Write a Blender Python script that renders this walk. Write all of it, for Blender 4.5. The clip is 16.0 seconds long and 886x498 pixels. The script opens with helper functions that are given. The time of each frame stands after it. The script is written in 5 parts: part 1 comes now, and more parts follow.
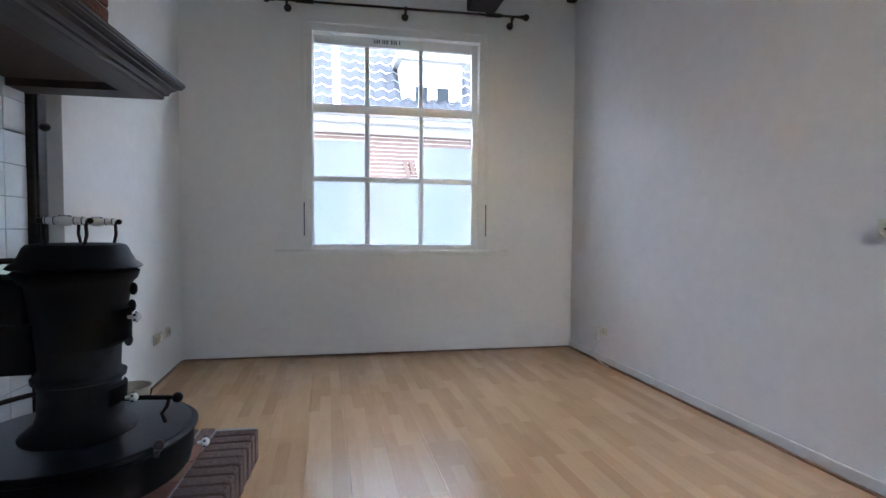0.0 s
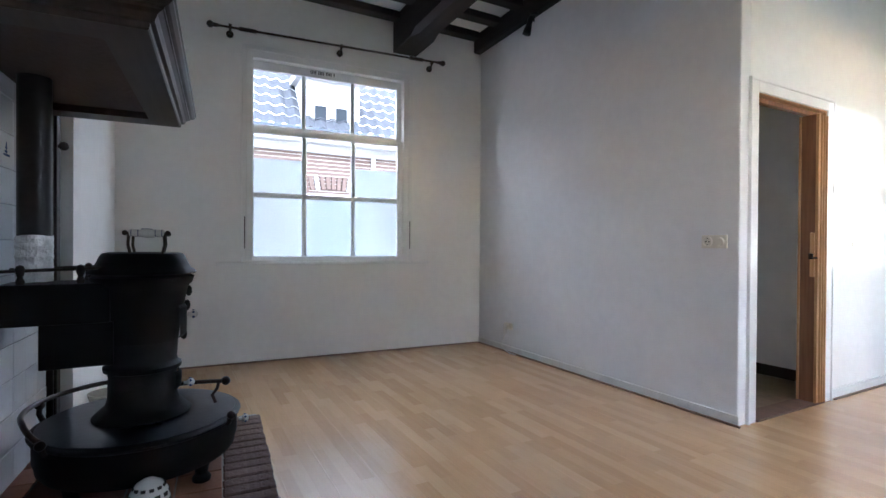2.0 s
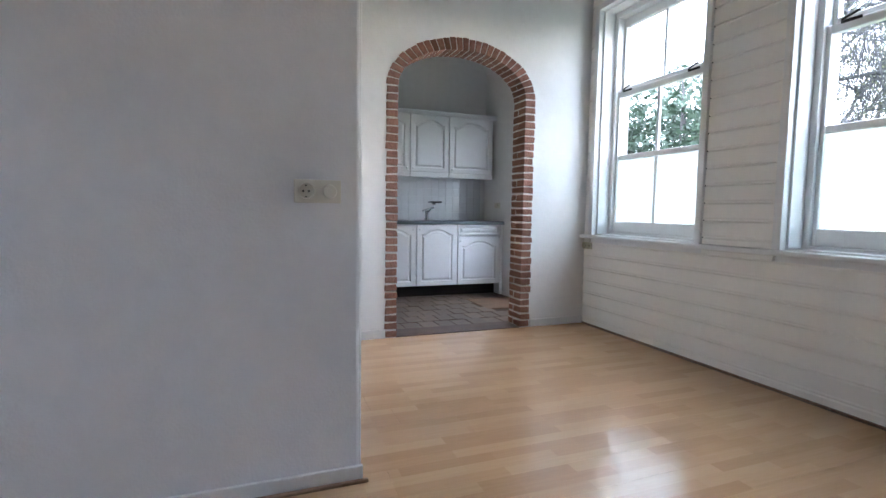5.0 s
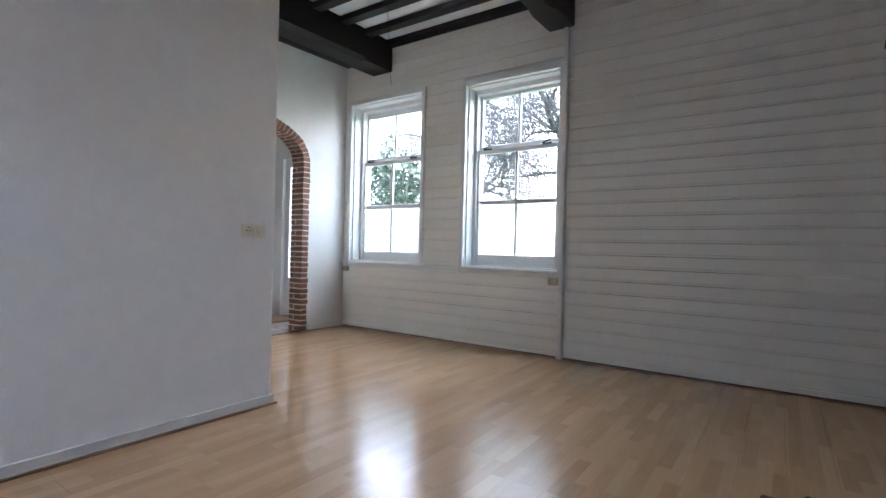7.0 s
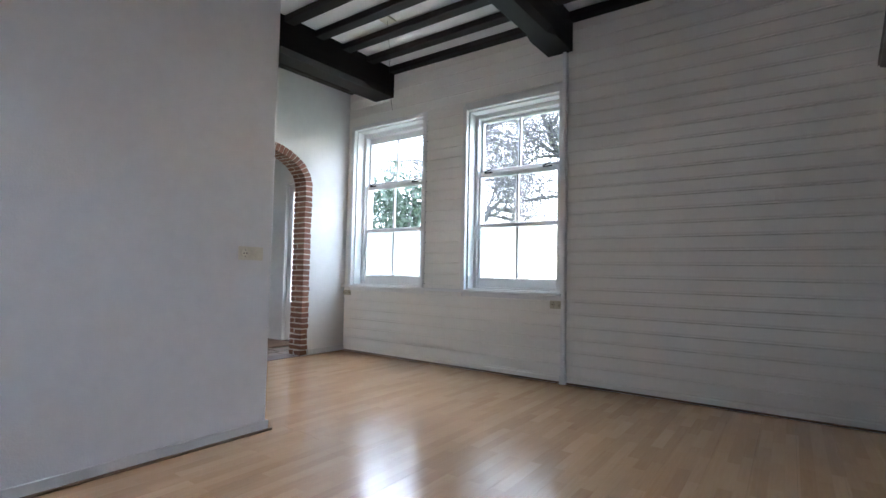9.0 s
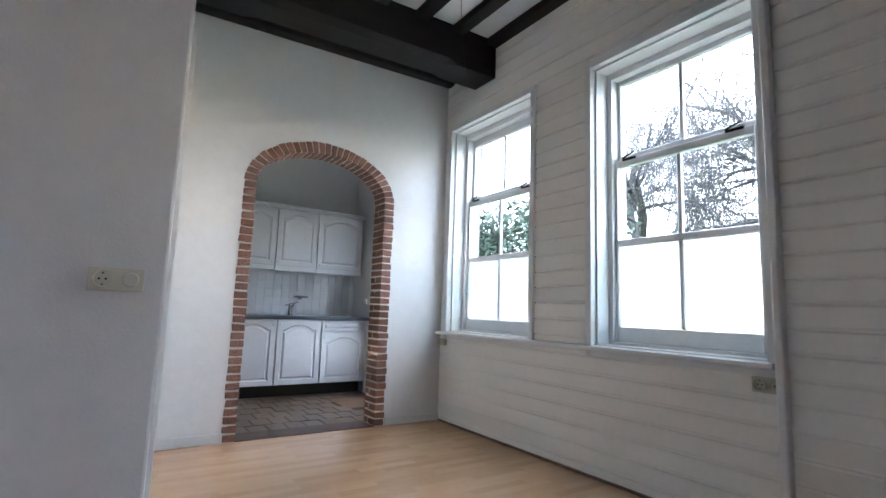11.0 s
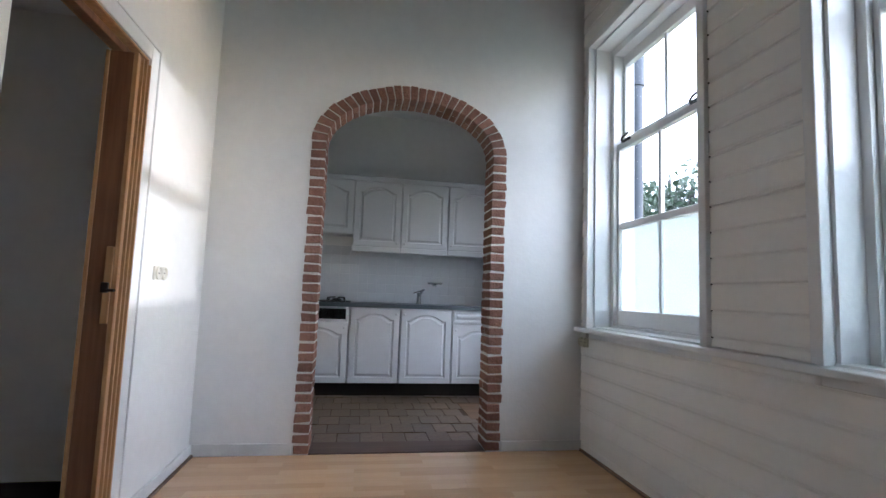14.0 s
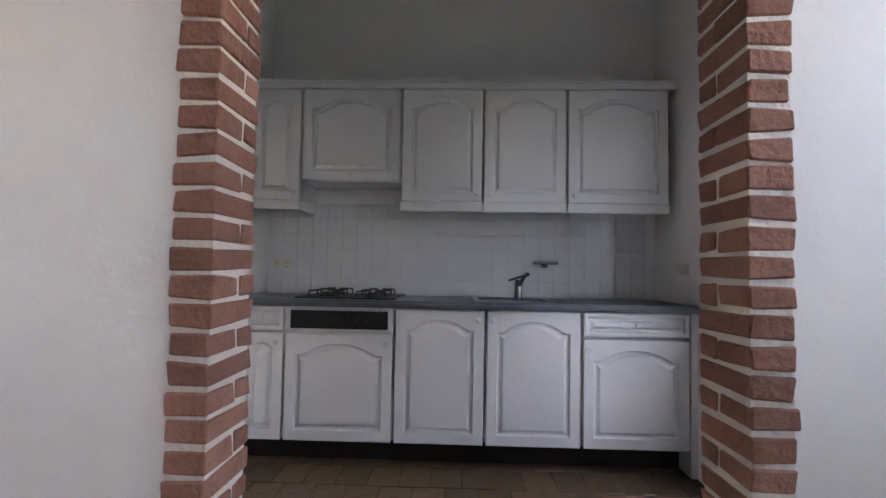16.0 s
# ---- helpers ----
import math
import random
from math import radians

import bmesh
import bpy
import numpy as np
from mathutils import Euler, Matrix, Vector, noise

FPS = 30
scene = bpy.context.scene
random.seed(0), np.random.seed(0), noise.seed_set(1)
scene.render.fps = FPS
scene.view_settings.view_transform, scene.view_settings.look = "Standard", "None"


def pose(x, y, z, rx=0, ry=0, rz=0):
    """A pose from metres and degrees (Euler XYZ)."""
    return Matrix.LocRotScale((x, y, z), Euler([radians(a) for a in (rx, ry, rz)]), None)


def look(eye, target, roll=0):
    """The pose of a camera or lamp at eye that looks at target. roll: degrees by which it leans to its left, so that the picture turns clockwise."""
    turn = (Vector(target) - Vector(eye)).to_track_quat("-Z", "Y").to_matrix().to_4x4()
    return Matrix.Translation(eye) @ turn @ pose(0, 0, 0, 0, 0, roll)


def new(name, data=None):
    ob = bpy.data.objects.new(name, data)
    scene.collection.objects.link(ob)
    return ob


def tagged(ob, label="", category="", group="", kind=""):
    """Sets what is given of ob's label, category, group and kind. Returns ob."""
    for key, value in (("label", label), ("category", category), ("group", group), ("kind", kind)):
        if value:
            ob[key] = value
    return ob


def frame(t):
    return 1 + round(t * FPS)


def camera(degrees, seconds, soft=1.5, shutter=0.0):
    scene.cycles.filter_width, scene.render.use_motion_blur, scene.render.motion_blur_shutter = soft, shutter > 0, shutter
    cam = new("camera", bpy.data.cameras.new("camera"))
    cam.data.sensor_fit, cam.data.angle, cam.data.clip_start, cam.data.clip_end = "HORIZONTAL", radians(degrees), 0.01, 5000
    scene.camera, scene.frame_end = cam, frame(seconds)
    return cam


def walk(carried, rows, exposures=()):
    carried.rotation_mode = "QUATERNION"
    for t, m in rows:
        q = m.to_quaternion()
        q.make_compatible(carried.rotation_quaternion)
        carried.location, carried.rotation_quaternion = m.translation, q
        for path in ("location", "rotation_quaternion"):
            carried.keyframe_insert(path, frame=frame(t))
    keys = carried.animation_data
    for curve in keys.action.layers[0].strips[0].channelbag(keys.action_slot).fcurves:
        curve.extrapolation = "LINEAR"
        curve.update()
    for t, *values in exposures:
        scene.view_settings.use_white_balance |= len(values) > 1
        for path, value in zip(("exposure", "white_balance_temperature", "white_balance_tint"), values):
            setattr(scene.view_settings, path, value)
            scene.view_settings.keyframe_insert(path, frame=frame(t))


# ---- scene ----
cam = camera(84.5, 16.0)
PATH = [
    (0, (0.759, 0.499, 1.073), (1.222, 2.443, 0.996), 0.4),
    (0.5, (0.381, 0.316, 1.069), (1.121, 2.172, 0.985), 0.6),
    (1, (0.118, 0.175, 1.066), (1.003, 1.967, 1.0), 0.5),
    (1.5, (0.044, 0.085, 1.055), (0.968, 1.858, 1.015), 0.4),
    (2, (0.052, 0.115, 1.055), (1.01, 1.871, 1.041), 0.4),
    (2.5, (0.272, 0.416, 1.037), (1.361, 2.093, 1.019), 0.5),
    (3, (0.59, 0.754, 1.025), (1.905, 2.261, 0.999), 0.7),
    (3.5, (0.895, 1.106, 1.046), (2.561, 2.208, 0.954), 1.2),
    (4, (1.078, 1.453, 1.037), (2.945, 2.163, 0.937), 1.2),
    (4.5, (1.19, 1.795, 1.005), (3.184, 1.869, 0.867), 1.05),
    (5, (1.18, 2.152, 1.03), (3.043, 1.44, 0.873), 0.9),
    (7.5, (0.146, 3.95, 0.999), (1.255, 2.285, 1.019), 1.1),
    (8, (0.107, 4.018, 0.993), (1.205, 2.347, 1.048), 1.1),
    (10.5, (0.832, 2.413, 0.993), (2.321, 1.096, 1.214), 1.6),
    (11, (0.95, 1.943, 1.022), (2.606, 0.851, 1.274), 2.0),
    (11.5, (0.973, 1.522, 1.004), (2.783, 0.719, 1.288), 2.9),
    (12, (1.0, 1.234, 1.004), (2.895, 0.664, 1.299), 3.5),
    (12.5, (1.001, 1.092, 1.021), (2.91, 0.557, 1.281), 3.1),
    (13, (1.012, 1.082, 1.007), (2.925, 0.548, 1.245), 2.6),
    (13.5, (1.203, 1.005, 1.005), (3.137, 0.536, 1.205), 2.2),
    (14, (1.721, 0.847, 1.021), (3.684, 0.515, 1.206), 2.1),
    (14.5, (2.265, 0.675, 1.019), (4.252, 0.544, 1.201), 2.1),
    (15, (2.807, 0.621, 1.02), (4.799, 0.555, 1.184), 1.6),
    (15.5, (3.369, 0.579, 1.051), (5.364, 0.614, 1.184), 1.5),
    (16, (3.908, 0.572, 1.076), (5.905, 0.641, 1.164), 1.0),
]
walk(cam, [(t, look(eye, target, roll)) for t, eye, target, roll in PATH],
     [(0.0, 3.5, 5350, 12), (3.0, 3.36, 5350, 12), (4.8, 3.14, 5350, 12), (8.0, 3.22, 5330, 12), (10.5, 3.1, 5300, 12), (12.5, 2.76, 5320, 13), (14.5, 2.55, 5450, 14), (16.0, 2.5, 5750, 20)])


# ---- world, sun, exposure ----
def make_world():
    w = bpy.data.worlds.new("sky")
    scene.world = w
    w.use_nodes = True
    nt = w.node_tree
    sky = nt.nodes.new("ShaderNodeTexSky")
    sky.sky_type = "NISHITA"
    sky.sun_disc = False
    sky.sun_elevation = radians(13)
    sky.sun_rotation = radians(182)
    sky.altitude = 0
    sky.air_density, sky.dust_density, sky.ozone_density = 1.0, 1.2, 1.0
    bg = nt.nodes["Background"]
    bg.inputs[1].default_value = 0.15
    # thin high cloud evens the blue sky out and is brighter overhead than at the horizon
    co = nt.nodes.new("ShaderNodeTexCoord")
    up = nt.nodes.new("ShaderNodeSeparateXYZ")
    nt.links.new(co.outputs["Generated"], up.inputs[0])
    veil = nt.nodes.new("ShaderNodeMapRange")
    veil.inputs["From Min"].default_value, veil.inputs["From Max"].default_value = 0.0, 0.9
    veil.inputs["To Min"].default_value, veil.inputs["To Max"].default_value = 4.3, 10.5
    nt.links.new(up.outputs["Z"], veil.inputs["Value"])
    cloud = nt.nodes.new("ShaderNodeVectorMath")
    cloud.operation = "SCALE"
    cloud.inputs[0].default_value = (1.0, 0.995, 0.99)
    nt.links.new(veil.outputs[0], cloud.inputs["Scale"])
    haze = nt.nodes.new("ShaderNodeVectorMath")
    haze.operation = "MULTIPLY_ADD"
    haze.inputs[1].default_value = (0.5, 0.5, 0.5)
    nt.links.new(sky.outputs[0], haze.inputs[0])
    nt.links.new(cloud.outputs[0], haze.inputs[2])
    nt.links.new(haze.outputs[0], bg.inputs[0])


make_world()
sun_data = bpy.data.lights.new("sun", "SUN")
sun_data.energy, sun_data.angle, sun_data.color = 0.5, radians(1.6), (1.0, 0.94, 0.85)
sun = new("sun", sun_data)
sun.matrix_world = look((3.8, -12, 5.2), (3.8 + 0.033 * 12, 0, 5.2 - 0.226 * 12))


# ---- materials ----
def mat(name, col, rough=0.6, metal=0.0, var=0.06, scale=6.0, bump=0.0, bscale=60.0, detail=4.0, spec=0.5, island=0.0, stain=None, stain_amt=0.0, stain_scale=1.2, coat=0.0):
    """A surface with two scales of colour variation, an optional stain and fine relief."""
    m = bpy.data.materials.new(name)
    m.use_nodes = True
    nt = m.node_tree
    N, L = nt.nodes, nt.links
    b = N["Principled BSDF"]
    b.inputs["Roughness"].default_value = rough
    b.inputs["Metallic"].default_value = metal
    b.inputs["Specular IOR Level"].default_value = spec
    b.inputs["Coat Weight"].default_value = coat
    co = N.new("ShaderNodeTexCoord")
    n1 = N.new("ShaderNodeTexNoise")
    n1.inputs["Scale"].default_value, n1.inputs["Detail"].default_value = scale, detail
    n2 = N.new("ShaderNodeTexNoise")
    n2.inputs["Scale"].default_value, n2.inputs["Detail"].default_value = scale * 9, 3.0
    for n in (n1, n2):
        L.new(co.outputs["Object"], n.inputs["Vector"])
    add = N.new("ShaderNodeMath")
    add.operation = "ADD"
    L.new(n1.outputs["Fac"], add.inputs[0])
    L.new(n2.outputs["Fac"], add.inputs[1])
    mr = N.new("ShaderNodeMapRange")
    mr.inputs["From Min"].default_value, mr.inputs["From Max"].default_value = 0.6, 1.4
    mr.inputs["To Min"].default_value, mr.inputs["To Max"].default_value = 1 - var, 1 + var
    L.new(add.outputs[0], mr.inputs["Value"])
    last = mr.outputs[0]
    if island:
        oi = N.new("ShaderNodeObjectInfo")
        r2 = N.new("ShaderNodeMapRange")
        r2.inputs["To Min"].default_value, r2.inputs["To Max"].default_value = 1 - island, 1 + island
        L.new(oi.outputs["Random"], r2.inputs["Value"])
        mu = N.new("ShaderNodeMath")
        mu.operation = "MULTIPLY"
        L.new(last, mu.inputs[0])
        L.new(r2.outputs[0], mu.inputs[1])
        last = mu.outputs[0]
    mix = N.new("ShaderNodeVectorMath")
    mix.operation = "SCALE"
    mix.inputs[0].default_value = col
    L.new(last, mix.inputs["Scale"])
    out = mix.outputs[0]
    if stain:
        n3 = N.new("ShaderNodeTexNoise")
        n3.inputs["Scale"].default_value, n3.inputs["Detail"].default_value = stain_scale, 6.0
        L.new(co.outputs["Object"], n3.inputs["Vector"])
        r3 = N.new("ShaderNodeMapRange")
        r3.inputs["From Min"].default_value, r3.inputs["From Max"].default_value = 0.5, 0.72
        r3.inputs["To Max"].default_value = stain_amt
        L.new(n3.outputs["Fac"], r3.inputs["Value"])
        mx = N.new("ShaderNodeMix")
        mx.data_type = "RGBA"
        mx.inputs["B"].default_value = (*stain, 1)
        L.new(r3.outputs[0], mx.inputs["Factor"])
        L.new(out, mx.inputs["A"])
        out = mx.outputs["Result"]
    L.new(out, b.inputs["Base Color"])
    if bump:
        n4 = N.new("ShaderNodeTexNoise")
        n4.inputs["Scale"].default_value, n4.inputs["Detail"].default_value = bscale, 4.0
        L.new(co.outputs["Object"], n4.inputs["Vector"])
        bp = N.new("ShaderNodeBump")
        bp.inputs["Strength"].default_value, bp.inputs["Distance"].default_value = bump, 0.01
        L.new(n4.outputs["Fac"], bp.inputs["Height"])
        L.new(bp.outputs[0], b.inputs["Normal"])
    return m


def wood_mat(name, dark, light, axis, rough=0.45, fine=60.0, bump=0.15, island=0.12, coat=0.0):
    """Grain drawn out along one axis."""
    m = bpy.data.materials.new(name)
    m.use_nodes = True
    nt = m.node_tree
    N, L = nt.nodes, nt.links
    b = N["Principled BSDF"]
    b.inputs["Roughness"].default_value = rough
    b.inputs["Coat Weight"].default_value = coat
    co = N.new("ShaderNodeTexCoord")
    mp = N.new("ShaderNodeMapping")
    s = [fine, fine, fine]
    s[axis] = fine / 18
    mp.inputs["Scale"].default_value = s
    L.new(co.outputs["Object"], mp.inputs["Vector"])
    n1 = N.new("ShaderNodeTexNoise")
    n1.inputs["Scale"].default_value, n1.inputs["Detail"].default_value = 1.0, 6.0
    L.new(mp.outputs[0], n1.inputs["Vector"])
    oi = N.new("ShaderNodeObjectInfo")
    add = N.new("ShaderNodeMath")
    add.operation = "MULTIPLY_ADD"
    add.inputs[1].default_value, add.inputs[2].default_value = island * 2, -island
    L.new(oi.outputs["Random"], add.inputs[0])
    a2 = N.new("ShaderNodeMath")
    L.new(n1.outputs["Fac"], a2.inputs[0])
    L.new(add.outputs[0], a2.inputs[1])
    cr = N.new("ShaderNodeValToRGB")
    cr.color_ramp.elements[0].position, cr.color_ramp.elements[1].position = 0.3, 0.7
    cr.color_ramp.elements[0].color, cr.color_ramp.elements[1].color = (*dark, 1), (*light, 1)
    L.new(a2.outputs[0], cr.inputs[0])
    L.new(cr.outputs[0], b.inputs["Base Color"])
    bp = N.new("ShaderNodeBump")
    bp.inputs["Strength"].default_value, bp.inputs["Distance"].default_value = bump, 0.004
    L.new(n1.outputs["Fac"], bp.inputs["Height"])
    L.new(bp.outputs[0], b.inputs["Normal"])
    return m


def laminate_mat():
    """Beech laminate: short strips along y, three to a board, each of its own tone, under a satin film."""
    m = bpy.data.materials.new("beech_laminate")
    m.use_nodes = True
    nt = m.node_tree
    N, L = nt.nodes, nt.links
    b = N["Principled BSDF"]
    geo = N.new("ShaderNodeNewGeometry")
    mp = N.new("ShaderNodeMapping")
    mp.inputs["Rotation"].default_value = (0, 0, radians(90))
    L.new(geo.outputs["Position"], mp.inputs["Vector"])
    br = N.new("ShaderNodeTexBrick")
    br.offset, br.offset_frequency, br.squash = 0.37, 2, 1.0
    br.inputs["Scale"].default_value = 1.0
    br.inputs["Brick Width"].default_value, br.inputs["Row Height"].default_value = 0.41, 0.065
    br.inputs["Mortar Size"].default_value = 0.0004
    br.inputs["Color1"].default_value, br.inputs["Color2"].default_value = (0, 0, 0, 1), (1, 1, 1, 1)
    br.inputs["Mortar"].default_value = (0.35, 0.35, 0.35, 1)
    L.new(mp.outputs[0], br.inputs["Vector"])
    ms = N.new("ShaderNodeMapping")
    ms.inputs["Scale"].default_value = (70, 4.5, 70)
    L.new(geo.outputs["Position"], ms.inputs["Vector"])
    gr = N.new("ShaderNodeTexNoise")
    gr.inputs["Scale"].default_value, gr.inputs["Detail"].default_value = 1.0, 5.0
    L.new(ms.outputs[0], gr.inputs["Vector"])
    bg = N.new("ShaderNodeTexNoise")
    bg.inputs["Scale"].default_value = 1.3
    L.new(geo.outputs["Position"], bg.inputs["Vector"])
    a = N.new("ShaderNodeMath")
    a.operation = "MULTIPLY_ADD"
    a.inputs[1].default_value = 0.38
    L.new(br.outputs["Color"], a.inputs[0])
    g2 = N.new("ShaderNodeMath")
    g2.operation = "MULTIPLY_ADD"
    g2.inputs[1].default_value, g2.inputs[2].default_value = 0.34, -0.05
    L.new(gr.outputs["Fac"], g2.inputs[0])
    L.new(g2.outputs[0], a.inputs[2])
    a3 = N.new("ShaderNodeMath")
    a3.operation = "MULTIPLY_ADD"
    a3.inputs[1].default_value = 0.25
    L.new(bg.outputs["Fac"], a3.inputs[0])
    L.new(a.outputs[0], a3.inputs[2])
    cr = N.new("ShaderNodeValToRGB")
    e = cr.color_ramp.elements
    e[0].position, e[1].position = 0.08, 0.95
    e[0].color, e[1].color = (0.45, 0.26, 0.13, 1), (0.68, 0.46, 0.265, 1)
    k = e.new(0.5)
    k.color = (0.575, 0.365, 0.195, 1)
    L.new(a3.outputs[0], cr.inputs[0])
    L.new(cr.outputs[0], b.inputs["Base Color"])
    rr = N.new("ShaderNodeMapRange")
    rr.inputs["To Min"].default_value, rr.inputs["To Max"].default_value = 0.15, 0.24
    L.new(bg.outputs["Fac"], rr.inputs["Value"])
    L.new(rr.outputs[0], b.inputs["Roughness"])
    b.inputs["Coat Weight"].default_value, b.inputs["Coat Roughness"].default_value = 0.15, 0.14
    bp = N.new("ShaderNodeBump")
    bp.inputs["Strength"].default_value, bp.inputs["Distance"].default_value = 0.05, 0.002
    L.new(gr.outputs["Fac"], bp.inputs["Height"])
    L.new(bp.outputs[0], b.inputs["Normal"])
    return m


def glass_mat():
    m = bpy.data.materials.new("window_glass")
    m.use_nodes = True
    b = m.node_tree.nodes["Principled BSDF"]
    b.inputs["Base Color"].default_value = (1, 1, 1, 1)
    b.inputs["Transmission Weight"].default_value = 1.0
    b.inputs["Roughness"].default_value = 0.0
    b.inputs["IOR"].default_value = 1.02
    return m


def film_mat(name, col):
    """Frosted window film: light passes scattered."""
    m = bpy.data.materials.new(name)
    m.use_nodes = True
    nt = m.node_tree
    N, L = nt.nodes, nt.links
    nz = N.new("ShaderNodeTexNoise")
    nz.inputs["Scale"].default_value, nz.inputs["Detail"].default_value = 55.0, 5.0
    mr = N.new("ShaderNodeMapRange")
    mr.inputs["To Min"].default_value, mr.inputs["To Max"].default_value = 0.75, 1.15
    L.new(nz.outputs["Fac"], mr.inputs["Value"])
    vm = N.new("ShaderNodeVectorMath")
    vm.operation = "SCALE"
    vm.inputs[0].default_value = col
    L.new(mr.outputs[0], vm.inputs["Scale"])
    t = N.new("ShaderNodeBsdfTranslucent")
    L.new(vm.outputs[0], t.inputs["Color"])
    r = N.new("ShaderNodeBsdfRefraction")
    r.inputs["IOR"].default_value, r.inputs["Roughness"].default_value = 1.05, 0.8
    L.new(vm.outputs[0], r.inputs["Color"])
    mx = N.new("ShaderNodeMixShader")
    mx.inputs[0].default_value = 0.78
    L.new(t.outputs[0], mx.inputs[1])
    L.new(r.outputs[0], mx.inputs[2])
    L.new(mx.outputs[0], N["Material Output"].inputs["Surface"])
    return m


PLASTER = mat("white_plaster", (0.83, 0.825, 0.81), 0.85, var=0.035, scale=1.6, bump=0.14, bscale=55, spec=0.25)
ROUGHPLASTER = mat("grey_white_stipple_plaster", (0.80, 0.80, 0.81), 0.9, var=0.04, scale=1.4, bump=0.16, bscale=110, spec=0.2)
PAINT = mat("white_gloss_paint", (0.80, 0.80, 0.79), 0.35, var=0.03, scale=5, bump=0.08, bscale=40)
PLANKPAINT = mat("cream_white_painted_boards", (0.87, 0.85, 0.80), 0.38, var=0.025, scale=3, bump=0.05, bscale=14, island=0.015)
CABPAINT = mat("white_foil_cabinet", (0.74, 0.745, 0.76), 0.38, var=0.02, scale=4, bump=0.05, bscale=30)
SKIRT = mat("white_skirting_paint", (0.75, 0.75, 0.74), 0.45, var=0.05, scale=8, stain=(0.42, 0.38, 0.34), stain_amt=0.25, stain_scale=5)
CEIL = mat("white_ceiling_boards", (0.87, 0.87, 0.86), 0.8, var=0.04, scale=3, bump=0.15, bscale=30)
BEAM = wood_mat("dark_brown_beam_wood", (0.009, 0.0055, 0.005), (0.019, 0.0115, 0.010), 1, 0.7, 26, 0.35)
JOIST = wood_mat("dark_brown_joist_wood", (0.009, 0.0055, 0.005), (0.020, 0.012, 0.0105), 0, 0.7, 26, 0.35)
LAMINATE = laminate_mat()
OAKTRIM = wood_mat("brown_floor_bead_wood", (0.16, 0.09, 0.05), (0.26, 0.16, 0.09), 1, 0.5, 50)
THRESH = wood_mat("dark_threshold_wood", (0.07, 0.035, 0.025), (0.13, 0.07, 0.05), 1, 0.45, 40)
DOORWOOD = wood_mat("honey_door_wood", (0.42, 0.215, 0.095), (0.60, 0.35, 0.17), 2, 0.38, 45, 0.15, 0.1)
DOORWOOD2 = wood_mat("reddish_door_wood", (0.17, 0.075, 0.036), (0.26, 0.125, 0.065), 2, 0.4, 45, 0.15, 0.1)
HOODWOOD = wood_mat("dark_stained_oak", (0.014, 0.008, 0.006), (0.036, 0.021, 0.016), 1, 0.46, 40, 0.3, 0.06)
HOODIN = mat("sooty_brown_hood_boarding", (0.085, 0.066, 0.06), 0.9, var=0.15, scale=5, bump=0.3)
BRICK = mat("red_brown_brick", (0.285, 0.152, 0.112), 0.85, var=0.20, scale=14, bump=0.9, bscale=60, island=0.2, spec=0.2, stain=(0.20, 0.095, 0.068), stain_amt=0.55, stain_scale=18)
BRICKDARK = mat("dark_old_brick", (0.17, 0.075, 0.05), 0.85, var=0.25, scale=12, bump=0.9, bscale=60, island=0.25, spec=0.2)
HEARTHBRICK = mat("grey_brown_hearth_brick", (0.15, 0.098, 0.082), 0.8, var=0.25, scale=12, bump=0.8, bscale=60, island=0.25, spec=0.25)
MORTAR = mat("white_mortar", (0.72, 0.69, 0.64), 0.95, var=0.08, scale=12, bump=0.7, bscale=80, spec=0.1)
MORTARG = mat("grey_mortar", (0.34, 0.31, 0.28), 0.95, var=0.1, scale=12, bump=0.6, bscale=60, spec=0.1)
DELFT = mat("glazed_white_wall_tile", (0.66, 0.70, 0.73), 0.16, var=0.05, scale=9, bump=0.12, bscale=9, island=0.05)
DELFTBLUE = mat("cobalt_blue_glaze", (0.06, 0.10, 0.22), 0.2, var=0.2, scale=20)
GROUTB = mat("blue_grey_grout", (0.30, 0.34, 0.38), 0.9, var=0.1, scale=10)
IRON = mat("black_cast_iron", (0.0035, 0.0032, 0.0042), 0.55, metal=0.0, spec=0.22, var=0.3, scale=5, bump=0.08, bscale=90, stain=(0.012, 0.012, 0.015), stain_amt=0.3, stain_scale=3)
IRONASH = mat("ash_dusted_cast_iron", (0.008, 0.008, 0.010), 0.6, spec=0.25, var=0.25, scale=4, bump=0.08, bscale=90, stain=(0.06, 0.062, 0.07), stain_amt=0.8, stain_scale=5)
IRONTOP = mat("blue_black_polished_iron", (0.018, 0.021, 0.028), 0.28, metal=0.5, var=0.2, scale=6, bump=0.05, bscale=40)
BRASSDARK = mat("tarnished_rail_metal", (0.045, 0.035, 0.032), 0.35, metal=0.8, var=0.25, scale=20)
PIPE = mat("black_stove_pipe", (0.03, 0.027, 0.027), 0.32, metal=0.6, var=0.2, scale=5)
FOIL = mat("crumpled_aluminium_foil", (0.75, 0.75, 0.76), 0.28, metal=1.0, var=0.1, scale=12, bump=1.0, bscale=38)
PORCELAIN = mat("white_porcelain", (0.74, 0.74, 0.72), 0.15, var=0.03, scale=20)
HEARTHTILE = mat("terracotta_hearth_tile", (0.27, 0.12, 0.075), 0.6, var=0.2, scale=9, bump=0.2, bscale=40, island=0.15)
FLOORTILE = mat("brown_glazed_floor_tile", (0.13, 0.088, 0.052), 0.36, var=0.28, scale=7, bump=0.25, bscale=24, island=0.30, stain=(0.05, 0.03, 0.025), stain_amt=0.6, stain_scale=9)
